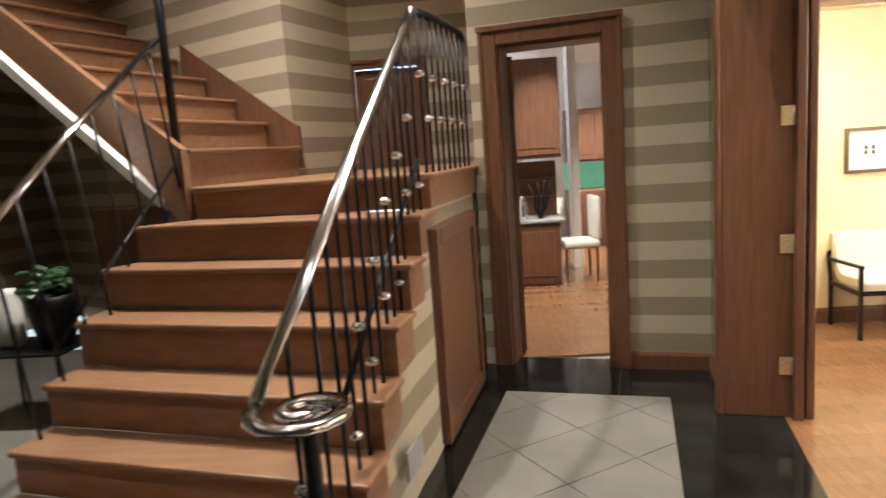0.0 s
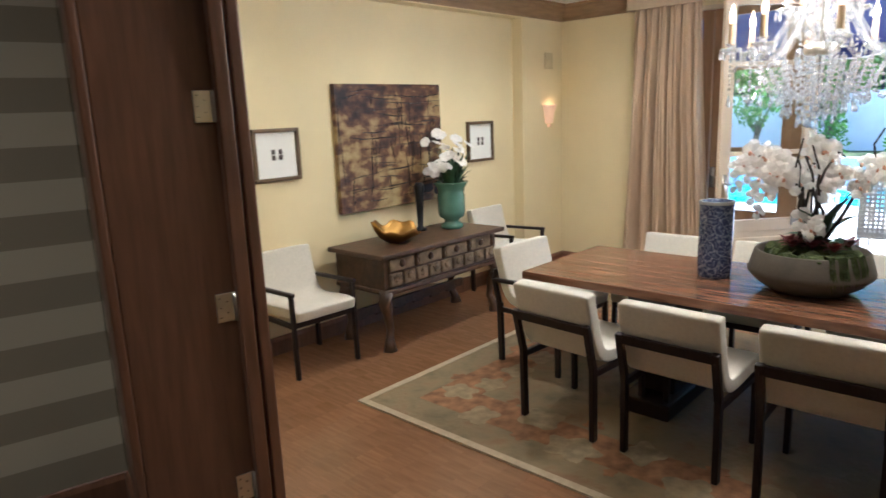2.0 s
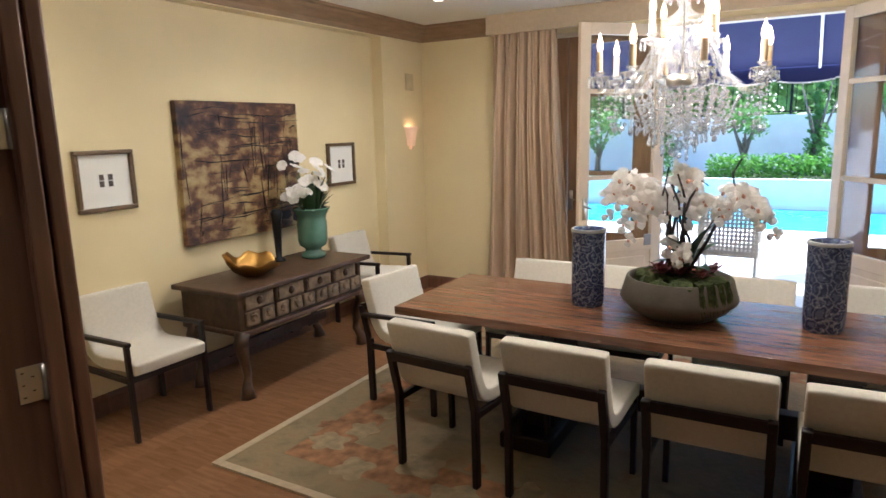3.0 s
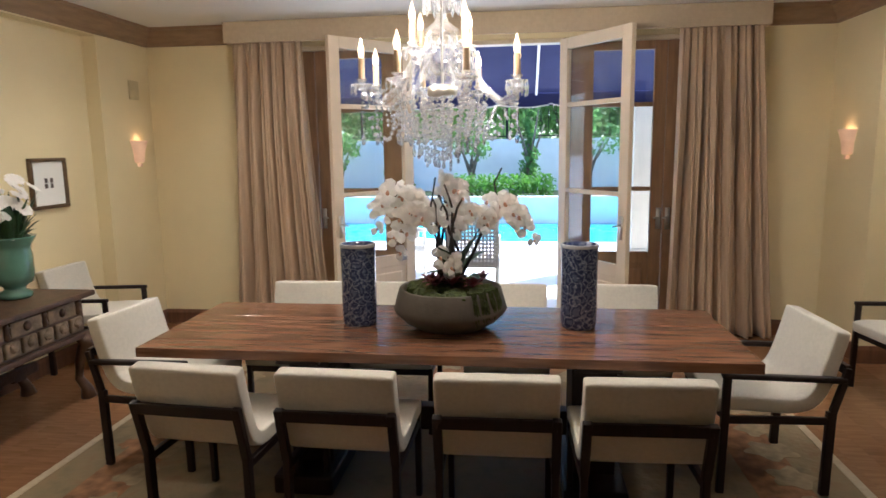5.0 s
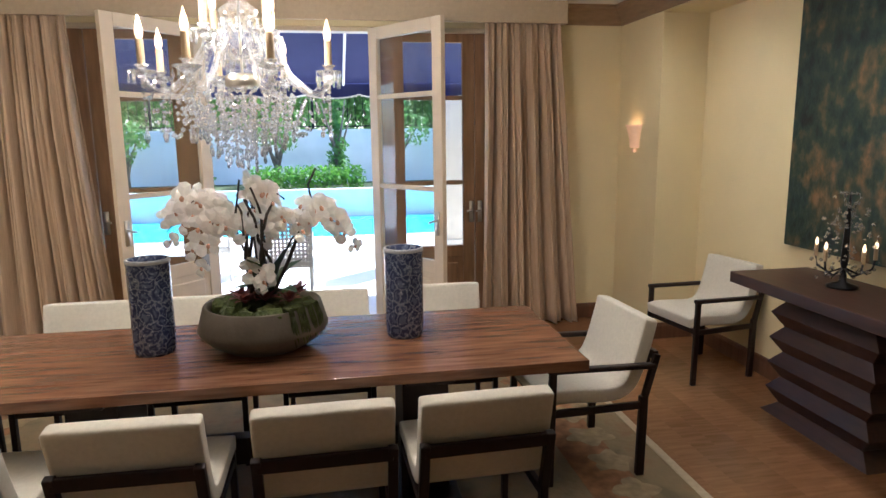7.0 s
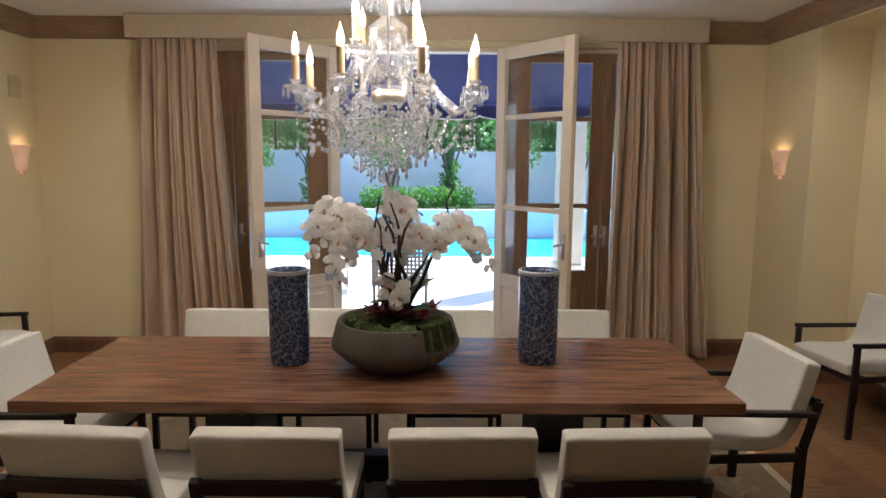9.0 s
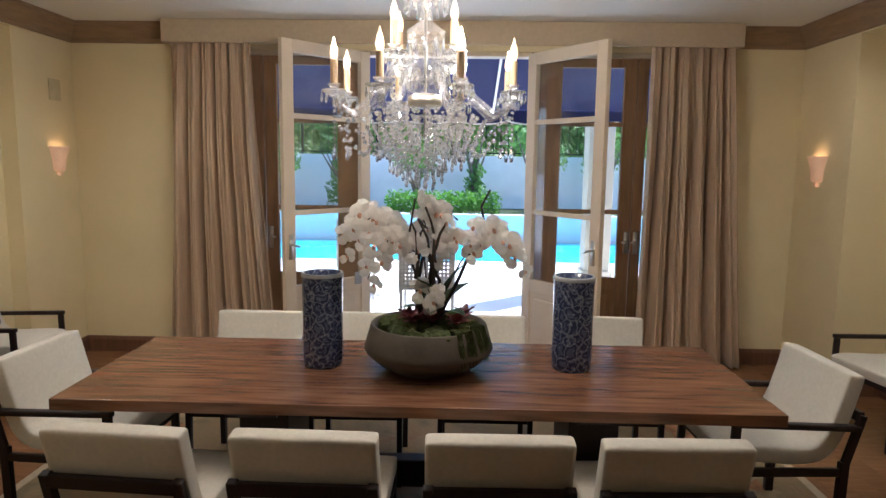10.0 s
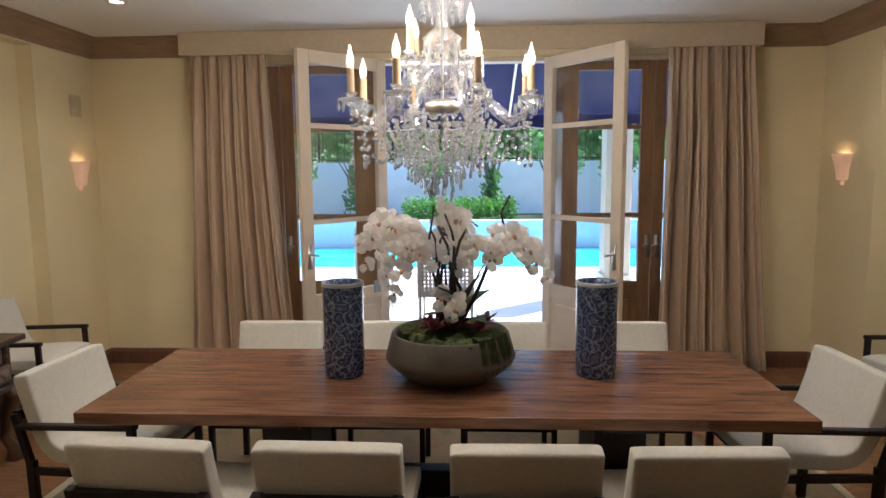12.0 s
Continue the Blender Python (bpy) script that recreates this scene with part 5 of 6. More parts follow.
def french_leaf(at, rz, w, material, label, handle_at, s0=0.095, s1=0.095):
    e = thing("french_door", at, rz, label, "french door", "french door leaves")
    h = 2.43
    b_ = bmesh.new()
    box(b_, 0, s0, -0.022, 0.022, 0.0, h)
    box(b_, w - s1, w, -0.022, 0.022, 0.0, h)
    box(b_, s0, w - s1, -0.022, 0.022, h - 0.09, h)
    box(b_, s0, w - s1, -0.022, 0.022, 0.0, 0.14)
    box(b_, s0, w - s1, -0.022, 0.022, 0.56, 0.66)
    soft(part("door_frame", b_, material, e), 0.005)
    b_ = bmesh.new()
    box(b_, s0, w - s1, -0.010, 0.010, 0.14, 0.56)
    pn = part("lower_panel", b_, material, e)
    if w > 0.4:
        b_ = bmesh.new()
        box(b_, s0 + 0.05, w - s1 - 0.05, -0.020, 0.020, 0.19, 0.51)
        soft(part("raised_panel", b_, material, pn), 0.010)
    zs = [0.66, 1.20, 1.90, h - 0.09]
    for z in zs[1:3]:
        b_ = bmesh.new()
        box(b_, s0, w - s1, -0.018, 0.018, z - 0.018, z + 0.018)
        soft(part("glazing_bar", b_, material, e), 0.004)
    for a, b in zip(zs, zs[1:]):
        b_ = bmesh.new()
        box(b_, s0, w - s1, -0.003, 0.003, a, b)
        o = part("pane", b_, PANE, e, "clear glass pane")
        o.visible_shadow = False
    b_ = bmesh.new()
    for f in (-1, 1):
        box(b_, handle_at - 0.018, handle_at + 0.018, f * 0.026 - 0.004, f * 0.026 + 0.004, 0.86, 1.04)
        tube(b_, [(handle_at, f * 0.026, 0.97), (handle_at, f * 0.065, 0.97), (handle_at - 0.045, f * 0.07, 0.955)], 0.008, 8)
    part("handle", b_, NICKEL, e, "nickel lever handle", True)
    return e


LW = 0.81
lf = french_leaf((9.065, 5.01, 0.03), 138.5, LW, LEAFPAINT, "cream painted french door leaf, folded open into the room", LW - 0.05)
bm = bmesh.new()
box(bm, 0.10, 0.17, 0.021, 0.034, 0.60, 0.70)
soft(part("lock_box", bm, PLASTIC, lf, "small grey lock box"), 0.006)
french_leaf((9.065, 3.735, 0.03), 215.5, LW, LEAFPAINT, "cream painted french door leaf, folded open into the room", LW - 0.05)
french_leaf((9.14, 5.085, 0.03), 90, 0.775, FRAMEWOOD, "honey brown french door leaf, closed", 0.74, 0.185, 0.10)
french_leaf((9.14, 5.87, 0.03), 90, 0.59, FRAMEWOOD, "honey brown french door leaf, closed", 0.05)
french_leaf((9.14, 3.66, 0.03), -90, 0.78, FRAMEWOOD, "honey brown french door leaf, closed", 0.75, 0.19, 0.10)
french_leaf((9.14, 2.875, 0.03), -90, 0.47, FRAMEWOOD, "honey brown french door leaf, closed", 0.04, 0.085, 0.09)

# ---- on the table ----


def porcelain(x, y, r, h):
    e = thing("porcelain_cylinder_vase", (x, y, TZ), random.uniform(0, 90), "blue and white porcelain cylinder vase on the table", "vase", "porcelain vases")
    b_ = bmesh.new()
    lathe(b_, [(r * 0.93, 0), (r * 0.96, 0.012), (r, 0.05), (r * 0.985, h * 0.5), (r, h - 0.03), (r * 1.03, h - 0.01), (r * 1.02, h), (r * 0.90, h), (r * 0.88, h - 0.04), (r * 0.88, 0.03)], 40)
    part("body", b_, PORCELAIN, e, "", True)
    b_ = bmesh.new()
    lathe(b_, [(r * 1.035, h - 0.014), (r * 1.04, h - 0.004), (r * 1.0, h + 0.002), (r * 0.90, h + 0.002)], 40, (0, 0, 0), False)
    part("rim", b_, PLASTIC, e, "", True)


porcelain(6.56, 4.855, 0.087, 0.405)
porcelain(6.58, 3.775, 0.087, 0.405)

bowl = thing("planter_bowl", (6.54, 4.395, TZ), 0, "wide earthenware bowl planted with moss and orchids", "planter")
bm = bmesh.new()
lathe(bm, [(0.15, 0), (0.165, 0.004), (0.225, 0.040), (0.268, 0.082), (0.276, 0.098), (0.272, 0.112), (0.248, 0.196), (0.243, 0.202), (0.232, 0.198), (0.238, 0.15), (0.2, 0.12)], 48)
part("bowl", bm, BOWLMAT, bowl, "", True)
random.seed(31)
bm = bmesh.new()
for k in range(46):
    a, q = random.uniform(0, 6.28), 0.20 * math.sqrt(random.random())
    blob(bm, (q * math.cos(a), q * math.sin(a), 0.165 + 0.05 * (1 - q / 0.2)), random.uniform(0.035, 0.06), 2, (1, 1, 0.8), 0.5)
part("moss", bm, MOSS, bowl, "green cushion moss")
bm = bmesh.new()
for k in range(26):
    a = math.radians(random.uniform(-150, -105))
    q = 0.245
    tube(bm, [(0.2 * math.cos(a), 0.2 * math.sin(a), 0.21), (q * math.cos(a), q * math.sin(a), 0.21), ((q + 0.022) * math.cos(a), (q + 0.022) * math.sin(a), 0.15), ((q + 0.02) * math.cos(a), (q + 0.02) * math.sin(a + 0.06), random.uniform(0.05, 0.13))], [0.005, 0.005, 0.004, 0.002], 5)
part("trailing_moss", bm, MOSS, bowl, "trailing green strands")
bm = bmesh.new()
for (x, y) in ((-0.10, 0.06), (-0.04, 0.09), (-0.12, -0.12), (0.02, -0.15), (-0.08, -0.02)):
    for k in range(16):
        a = k * 2.4
        leaf_blade(bm, (x, y, 0.22), (x + 0.055 * math.cos(a), y + 0.055 * math.sin(a), 0.23 + 0.05 * (k / 16)), 0.028, 0.008)
part("succulent", bm, SUCCULENT, bowl, "dark red succulent rosettes")["kind"] = "stuff"
bm = bmesh.new()
for (d, l, zt, w) in ((-105, 0.13, 0.24, 0.11), (-75, 0.15, 0.14, 0.11), (150, 0.14, 0.18, 0.09), (175, 0.17, 0.05, 0.08), (-135, 0.18, 0.03, 0.07), (95, 0.16, 0.03, 0.07), (-40, 0.12, 0.10, 0.07)):
    a = radians(d)
    leaf_blade(bm, (0.02 * math.cos(a), 0.02 * math.sin(a) - 0.03, 0.22), (l * math.cos(a), l * math.sin(a) - 0.03, 0.23 + zt), w, 0.03)
part("orchid_leaves", bm, LEAF, bowl, "broad dark green leaves")
bm = bmesh.new()
for k in range(7):
    x, y = random.uniform(-0.04, 0.04), random.uniform(-0.04, 0.04)
    pts = [(x, y, 0.2)]
    for s in range(1, 8):
        x += random.uniform(-0.035, 0.035)
        y += random.uniform(-0.045, 0.045) + (0.012 if k % 2 else -0.008)
        pts.append((x - 0.03, y, 0.2 + s * random.uniform(0.060, 0.080)))
    b_ = bmesh.new()
    tube(b_, pts, [0.010 - 0.0008 * s for s in range(8)], 6)
    part("curly_twig", b_, TWIG, bowl, "dark curled twig")
tube(bm, [(-0.02, -0.03, 0.2), (0.0, -0.12, 0.38), (0.02, -0.19, 0.55), (0.0, -0.225, 0.64), (0.0, -0.215, 0.70), (0.0, -0.25, 0.77)], [0.009, 0.008, 0.007, 0.006, 0.005, 0.004], 6)
part("curly_twig", bm, TWIG, bowl, "dark curled twig")
bm = bmesh.new()
stems = [((0.0, 0.09, 0.52), (-0.02, 0.22, 0.68), (-0.05, 0.36, 0.52), 13), ((0.0, 0.06, 0.50), (-0.05, 0.15, 0.60), (-0.09, 0.25, 0.40), 11), ((0.05, 0.10, 0.52), (0.07, 0.20, 0.66), (0.08, 0.33, 0.60), 10),
         ((0.03, 0.03, 0.56), (0.0, 0.0, 0.72), (-0.02, -0.06, 0.62), 10), ((0.0, -0.01, 0.46), (-0.03, -0.07, 0.58), (-0.05, -0.14, 0.54), 7), ((0.0, -0.13, 0.46), (0.0, -0.26, 0.64), (-0.02, -0.37, 0.44), 13),
         ((-0.04, 0.01, 0.30), (-0.09, 0.0, 0.36), (-0.13, -0.04, 0.30), 4)]
for a, b, c, _n in stems:
    tube(bm, [(0, 0, 0.2), a, b, c], [0.005, 0.004, 0.003, 0.002], 5)
part("orchid_stems", bm, TWIG, bowl)
flowers = []
for k in range(4):
    b_ = bmesh.new()
    rb = random.Random(60 + k)
    petal_flower(b_, (0.004, 0, 0), 0.056, (-1, 0, 0.1), 3, 0.15 + 0.1 * rb.random(), 0.5 + 0.2 * k)
    petal_flower(b_, (0, 0, 0), 0.064, (-1, 0, 0.05), 2, 0.3, 1.55 + 0.2 * k)
    flowers.append(mesh("blossom", b_, PETAL))
b_ = bmesh.new()
blob(b_, (-0.012, 0, -0.004), 0.010, 2, (1, 0.8, 1.2), 0.2)
lip_mesh = mesh("lip", b_, LIP)
for a, b, c, n in stems:
    a, b, c = Vector(a), Vector(b), Vector(c)
    for k in range(n):
        q = 0.12 + 0.88 * k / (n - 1)
        p = a * (1 - q) ** 2 + b * 2 * q * (1 - q) + c * q * q + (0.25 * math.sin(math.pi * q)) * (b - (a + c) / 2)
        side = 1 if k % 2 else -1
        p = p + Vector((random.uniform(-0.05, 0.01), side * random.uniform(0.012, 0.035), side * random.uniform(-0.005, 0.03)))
        o = new("blossom", flowers[k % 4])
        o.parent = bowl
        sc = random.uniform(0.85, 1.1) * (1 - 0.25 * max(0, q - 0.75) / 0.25)
        o.matrix_local = Matrix.Translation(p) @ Euler((random.uniform(-0.4, 0.4), random.uniform(-0.3, 0.45), random.uniform(-0.9, 0.9))).to_matrix().to_4x4() @ Matrix.Scale(sc, 4)
        l_ = new("lip", lip_mesh)
        l_.parent = o

# ---- chandelier ----
ch = thing("crystal_chandelier", (6.54, 4.42, 0), 0, "branched crystal chandelier with lit candle bulbs", "chandelier")
bm = bmesh.new()
lathe(bm, [(0.03, 1.88), (0.075, 1.90), (0.10, 1.96), (0.085, 2.02), (0.04, 2.05), (0.03, 2.07), (0.075, 2.10), (0.08, 2.13), (0.03, 2.17), (0.02, 2.24), (0.085, 2.26), (0.09, 2.31), (0.05, 2.35), (0.02, 2.37), (0.02, 2.44), (0.05, 2.46), (0.04, 2.50), (0.012, 2.53)], 28)
part("crystal_column", bm, ACRYLIC, ch, "turned crystal column", True)
bm = bmesh.new()
lathe(bm, [(0.006, 1.70), (0.006, 2.66), (0.06, 2.68), (0.065, CZ - 0.001)], 14)
lathe(bm, [(0.06, 1.83), (0.07, 1.84), (0.07, 1.875), (0.05, 1.885)], 20)
part("metal_stem", bm, NICKEL, ch, "nickel stem and ceiling rose", True)
random.seed(17)


def drop(bm_, x, y, z, r, l):
    """A faceted pendant that hangs from (x, y, z)."""
    blob(bm_, (x, y, z - r * 0.3), r * 0.35, 1)
    rings_ = []
    for (q, zz) in ((0.15, -0.1 * l), (0.8, -0.45 * l), (1.0, -0.7 * l), (0.5, -0.92 * l)):
        rings_.append([bm_.verts.new((x + q * r * math.cos(k * math.pi / 3), y + 0.6 * q * r * math.sin(k * math.pi / 3), z + zz)) for k in range(6)])
    for a, b in zip(rings_, rings_[1:]):
        for k in range(6):
            bm_.faces.new((a[k], a[(k + 1) % 6], b[(k + 1) % 6], b[k]))
    bm_.faces.new(rings_[0][::-1])
    bm_.faces.new(rings_[-1])


def chand_arm(a, rad, z_hub, z_dip, z_cup, thick):
    d = Vector((math.cos(a), math.sin(a), 0))
    b_ = bmesh.new()
    tube(b_, [d * 0.05 + Vector((0, 0, z_hub)), d * rad * 0.35 + Vector((0, 0, z_hub + 0.05)), d * rad * 0.55 + Vector((0, 0, (z_hub + z_dip) / 2)), d * rad * 0.80 + Vector((0, 0, z_dip)), d * rad * 0.96 + Vector((0, 0, z_dip + 0.03)), d * rad + Vector((0, 0, z_cup))], [thick * 1.2, thick * 1.2, thick, thick, thick * 0.8, thick * 0.7], 8)
    ar_ = part("arm", b_, ACRYLIC, ch, "curved crystal arm", True)
    p = d * rad + Vector((0, 0, z_cup))
    b_ = bmesh.new()
    lathe(b_, [(0.012, -0.01), (0.030, 0.0), (0.052, 0.018), (0.048, 0.020), (0.014, 0.008), (0.016, 0.03), (0.028, 0.042), (0.012, 0.045)], 14, p)
    part("drip_cup", b_, CRYSTAL, ar_, "", True)
    b_ = bmesh.new()
    lathe(b_, [(0.0145, 0.04), (0.0145, 0.132)], 12, p)
    part("candle_sleeve", b_, WAX, ar_)
    b_ = bmesh.new()
    lathe(b_, [(0.008, 0.132), (0.014, 0.146), (0.0155, 0.160), (0.012, 0.180), (0.005, 0.202), (0.001, 0.218)], 12, p)
    part("bulb", b_, FLAME, ar_, "lit flame bulb", True)
    b_ = bmesh.new()
    for k in range(7):
        q = k * 2 * math.pi / 7
        drop(b_, p.x + 0.048 * math.cos(q), p.y + 0.048 * math.sin(q), p.z + 0.016, 0.010, 0.05)
    z = p.z - 0.02
    for k in range(8):
        blob(b_, (p.x, p.y, z - k * 0.021), 0.008, 1)
    drop(b_, p.x, p.y, z - 0.168, 0.018, 0.07)
    part("pendant_string", b_, CRYSTAL, ar_, "hanging crystal pendants")["kind"] = "stuff"
    return p


tips = []
for k in range(8):
    tips.append(chand_arm(math.radians(22.5 + 45 * k), 0.375, 1.945, 1.795, 1.865, 0.017))
for k in range(4):
    chand_arm(math.radians(45 + 90 * k), 0.165, 2.04, 1.99, 2.02, 0.010)
for k in range(8):
    a, b = tips[k], tips[(k + 1) % 8]
    bm = bmesh.new()
    for s in range(13):
        q = s / 12
        p = a.lerp(b, q) * (1 - 0.10 * math.sin(q * math.pi))
        blob(bm, (p.x, p.y, a.z - 0.03 - 0.20 * math.sin(q * math.pi)), 0.0105, 1)
    for s in range(14):
        q = s / 13
        p = a.lerp(Vector((0, 0, 1.86)), q)
        blob(bm, (p.x, p.y, a.z - 0.03 - 0.16 * math.sin(q * math.pi)), 0.008, 1)
    part("bead_swag", bm, CRYSTAL, ch, "swag of crystal beads")["kind"] = "stuff"
for ring, (rad, z0, low, n) in enumerate(((0.25, 1.78, 1.66, 15), (0.20, 1.80, 1.63, 16), (0.15, 1.81, 1.60, 14), (0.10, 1.82, 1.57, 11), (0.05, 1.82, 1.545, 7))):
    bm = bmesh.new()
    for k in range(n):
        a = 2 * math.pi * (k + 0.5 * (ring % 2) + random.uniform(-0.3, 0.3)) / n
        z1 = low + random.uniform(-0.035, 0.035)
        m = 8
        for s in range(m):
            q = s / m
            r = rad * (1 - 0.22 * q)
            blob(bm, (r * math.cos(a), r * math.sin(a), z0 + (z1 - z0) * q + random.uniform(-0.004, 0.004)), random.uniform(0.007, 0.012), 1)
        drop(bm, rad * 0.78 * math.cos(a), rad * 0.78 * math.sin(a), z1 + 0.01, 0.014, 0.055)
    part("bead_curtain", bm, CRYSTAL, ch, "curtain of crystal beads")["kind"] = "stuff"
for rad, z, n, l in ((0.085, 2.27, 12, 0.075), (0.075, 2.10, 10, 0.06), (0.05, 2.45, 8, 0.07), (0.10, 1.97, 14, 0.06)):
    bm = bmesh.new()
    for k in range(n):
        a = 2 * math.pi * k / n
        drop(bm, rad * math.cos(a), rad * math.sin(a), z, 0.014, l)
    part("pendant_ring", bm, CRYSTAL, ch, "ring of crystal pendants")["kind"] = "stuff"
for k in range(4):
    a = math.radians(22.5 + 90 * k)
    lamp("chandelier_lamp", "POINT", pose(6.54 + 0.375 * math.cos(a), 4.42 + 0.375 * math.sin(a), 2.10), 7, (1.0, 0.80, 0.55), 0.03)

# ---- the garden ----
PATIO = thing("ground", (0, 0, 0), 0, "pale stone terrace around the pool", "ground")
PATIO["kind"] = "structure"
bm = bmesh.new()
for b in ((9.34, 14.8, -90, 100), (14.8, 18.27, -90, -9), (14.8, 18.27, 22, 100), (18.27, 400, -90, 100)):
    box(bm, *b, -0.16, -0.06)
part("terrace", bm, PAVING, PATIO)
boxes("water", POOL, (14.8, 18.27, -9, 22, -0.22, -0.14), label="turquoise swimming pool water")
boxes("garden_planter_wall", PLASTER, (18.27, 18.45, -9, 22, -0.06, 0.47), label="low white planter wall behind the pool")
boxes("garden_wall", PLASTER, (21.1, 21.35, -30, 45, -0.06, 1.80), label="white stucco garden wall")
boxes("garden_soil", MOSS, (18.45, 21.1, -9, 22, 0.0, 0.42), label="planted bed along the garden wall")


def leaf_cloud(bm_, c, r, n, rnd, size, squash=(1, 1, 1)):
    for _ in range(n):
        v = Vector((rnd.gauss(0, 1), rnd.gauss(0, 1), rnd.gauss(0, 1))).normalized() * (rnd.random() ** 0.4)
        p = Vector((c[0] + v.x * r * squash[0], c[1] + v.y * r * squash[1], c[2] + v.z * r * squash[2]))
        nrm = Vector((rnd.gauss(0, 1), rnd.gauss(0, 1), rnd.gauss(0, 1) + 0.5)).normalized()
        u = nrm.orthogonal().normalized() * size * rnd.uniform(0.6, 1.3)
        w = nrm.cross(u) * 0.55
        q = [bm_.verts.new(p + u), bm_.verts.new(p + w), bm_.verts.new(p - u), bm_.verts.new(p - w)]
        bm_.faces.new(q)


rnd = random.Random(9)
hd = tagged(part("hedge", (lambda b: ([leaf_cloud(b, (19.1, y * 0.2 + 0.66, 0.68), 0.30, 190, rnd, 0.05, (1.1, 0.7, 1.0)) for y in range(14, 27)], b)[1])(bmesh.new()), HEDGE), "bright green clipped hedge above the pool", "hedge", "", "stuff")


def tree(x, y, h, r, seed, label, bare=False):
    rn = random.Random(seed)
    e = thing("garden_tree", (x, y, 0.35), rn.uniform(0, 360), label, "tree", "garden trees")
    b_ = bmesh.new()
    tube(b_, [(0, 0, 0), (0.03, 0.02, h * 0.25), (-0.02, 0.04, h * 0.55)], [0.09, 0.07, 0.05], 8)
    tips_ = []
    for k in range(6):
        a = k * 1.1 + rn.uniform(0, 0.5)
        t_ = (r * 0.7 * math.cos(a), r * 0.7 * math.sin(a), h * rn.uniform(0.6, 0.95))
        tube(b_, [(0.01, 0.03, h * rn.uniform(0.2, 0.45)), (t_[0] * 0.5, t_[1] * 0.5, (h * 0.3 + t_[2]) / 2), t_], [0.04, 0.028, 0.012], 6)
        tips_.append(t_)
    part("trunk", b_, TRUNK, e, "", True)
    b_ = bmesh.new()
    if bare:
        for t_ in tips_ + [(0, 0, h * 0.9)]:
            leaf_cloud(b_, t_, r * 0.6, 70, rn, 0.07, (1, 1, 1))
    elif h < 3:
        for s_ in range(9):
            q_ = s_ / 8
            leaf_cloud(b_, (0.05 * math.sin(s_ * 2), 0.05 * math.cos(s_ * 3), h * (0.12 + 0.85 * q_)), r * (0.62 - 0.5 * q_), 150, rn, 0.06, (1, 1, 0.9))
    else:
        for t_ in tips_ + [(0, 0, h * 0.9), (0.2, -0.2, h * 0.7), (-0.5, 0.4, h * 0.5), (0.5, 0.5, h * 0.55)]:
            leaf_cloud(b_, t_, r * 0.7, 420, rn, 0.13, (1, 1, 0.9))
    part("crown", b_, TREELEAF, e)


for i, (x, y, h, r) in enumerate(((20.26, 8.9, 1.5, 0.5), (20.35, 7.3, 2.2, 0.7), (20.26, 5.4, 1.7, 0.5), (20.35, 3.9, 2.4, 0.55), (20.26, 2.4, 2.2, 0.7), (20.35, 10.8, 2.4, 0.8), (20.26, 0.6, 1.8, 0.6))):
    tree(x, y, h, r, i + 40, "small garden tree against the white wall", i % 2 == 0)
for i, y in enumerate(range(-12, 28, 2)):
    tree(23.9 + (i % 3) * 1.5, y + 0.5 * (i % 2), 3.3 + 0.6 * (i % 3), 2.2, i + 70, "leafy tree behind the garden wall")
fence = thing("iron_fence", (21.22, 0, 1.80), 0, "dark iron fence on the garden wall", "fence")
bm = bmesh.new()
for z in (0.06, 0.86):
    box(bm, -0.015, 0.015, -10, 25, z, z + 0.03)
part("rail", bm, IRON, fence)
pb = bmesh.new()
box(pb, -0.03, 0.03, -0.03, 0.03, 0, 0.95)
pm = mesh("post", pb, IRON)
for k in range(18):
    o = new("post", pm)
    o.parent = fence
    o.location = (0, -9.5 + k * 2, 0)
pb = bmesh.new()
box(pb, -0.008, 0.008, -0.008, 0.008, 0.05, 0.87)
pm = mesh("picket", pb, IRON)
for k in range(150):
    o = new("picket", pm)
    o.parent = fence
    o.location = (0, -8 + k * 0.2, 0)

# awning
aw = thing("awning", (0, 0, 0), 0, "navy canvas awning with a scalloped white-edged valance", "awning")
A0, A1 = (9.36, 2.85), (11.47, 2.23)
bm = bmesh.new()
k = bm.verts
v = [k.new((A0[0], -1.0, A0[1])), k.new((A0[0], 10.0, A0[1])), k.new((A1[0], 10.0, A1[1])), k.new((A1[0], -1.0, A1[1])), k.new((A0[0], -1.0, A0[1] + 0.012)), k.new((A0[0], 10.0, A0[1] + 0.012)), k.new((A1[0], 10.0, A1[1] + 0.012)), k.new((A1[0], -1.0, A1[1] + 0.012))]
for f in ((0, 1, 2, 3), (4, 7, 6, 5), (0, 3, 7, 4), (1, 5, 6, 2), (0, 4, 5, 1), (3, 2, 6, 7)):
    bm.faces.new([v[i] for i in f])
part("canopy", bm, AWNING, aw)
bm = bmesh.new()
n = 220
top, low = [], []
for i in range(n + 1):
    y = -1.0 + 11.0 * i / n
    s = (y / 0.62) % 1.0
    dip = 0.045 * abs(math.sin(math.pi * s)) ** 0.6
    top.append((bm.verts.new((A1[0], y, A1[1])), bm.verts.new((A1[0] + 0.008, y, A1[1]))))
    low.append((bm.verts.new((A1[0], y, A1[1] - 0.12 - dip)), bm.verts.new((A1[0] + 0.008, y, A1[1] - 0.12 - dip))))
for i in range(n):
    bm.faces.new((top[i][0], top[i + 1][0], low[i + 1][0], low[i][0]))
    bm.faces.new((top[i][1], low[i][1], low[i + 1][1], top[i + 1][1]))
    bm.faces.new((low[i][0], low[i + 1][0], low[i + 1][1], low[i][1]))
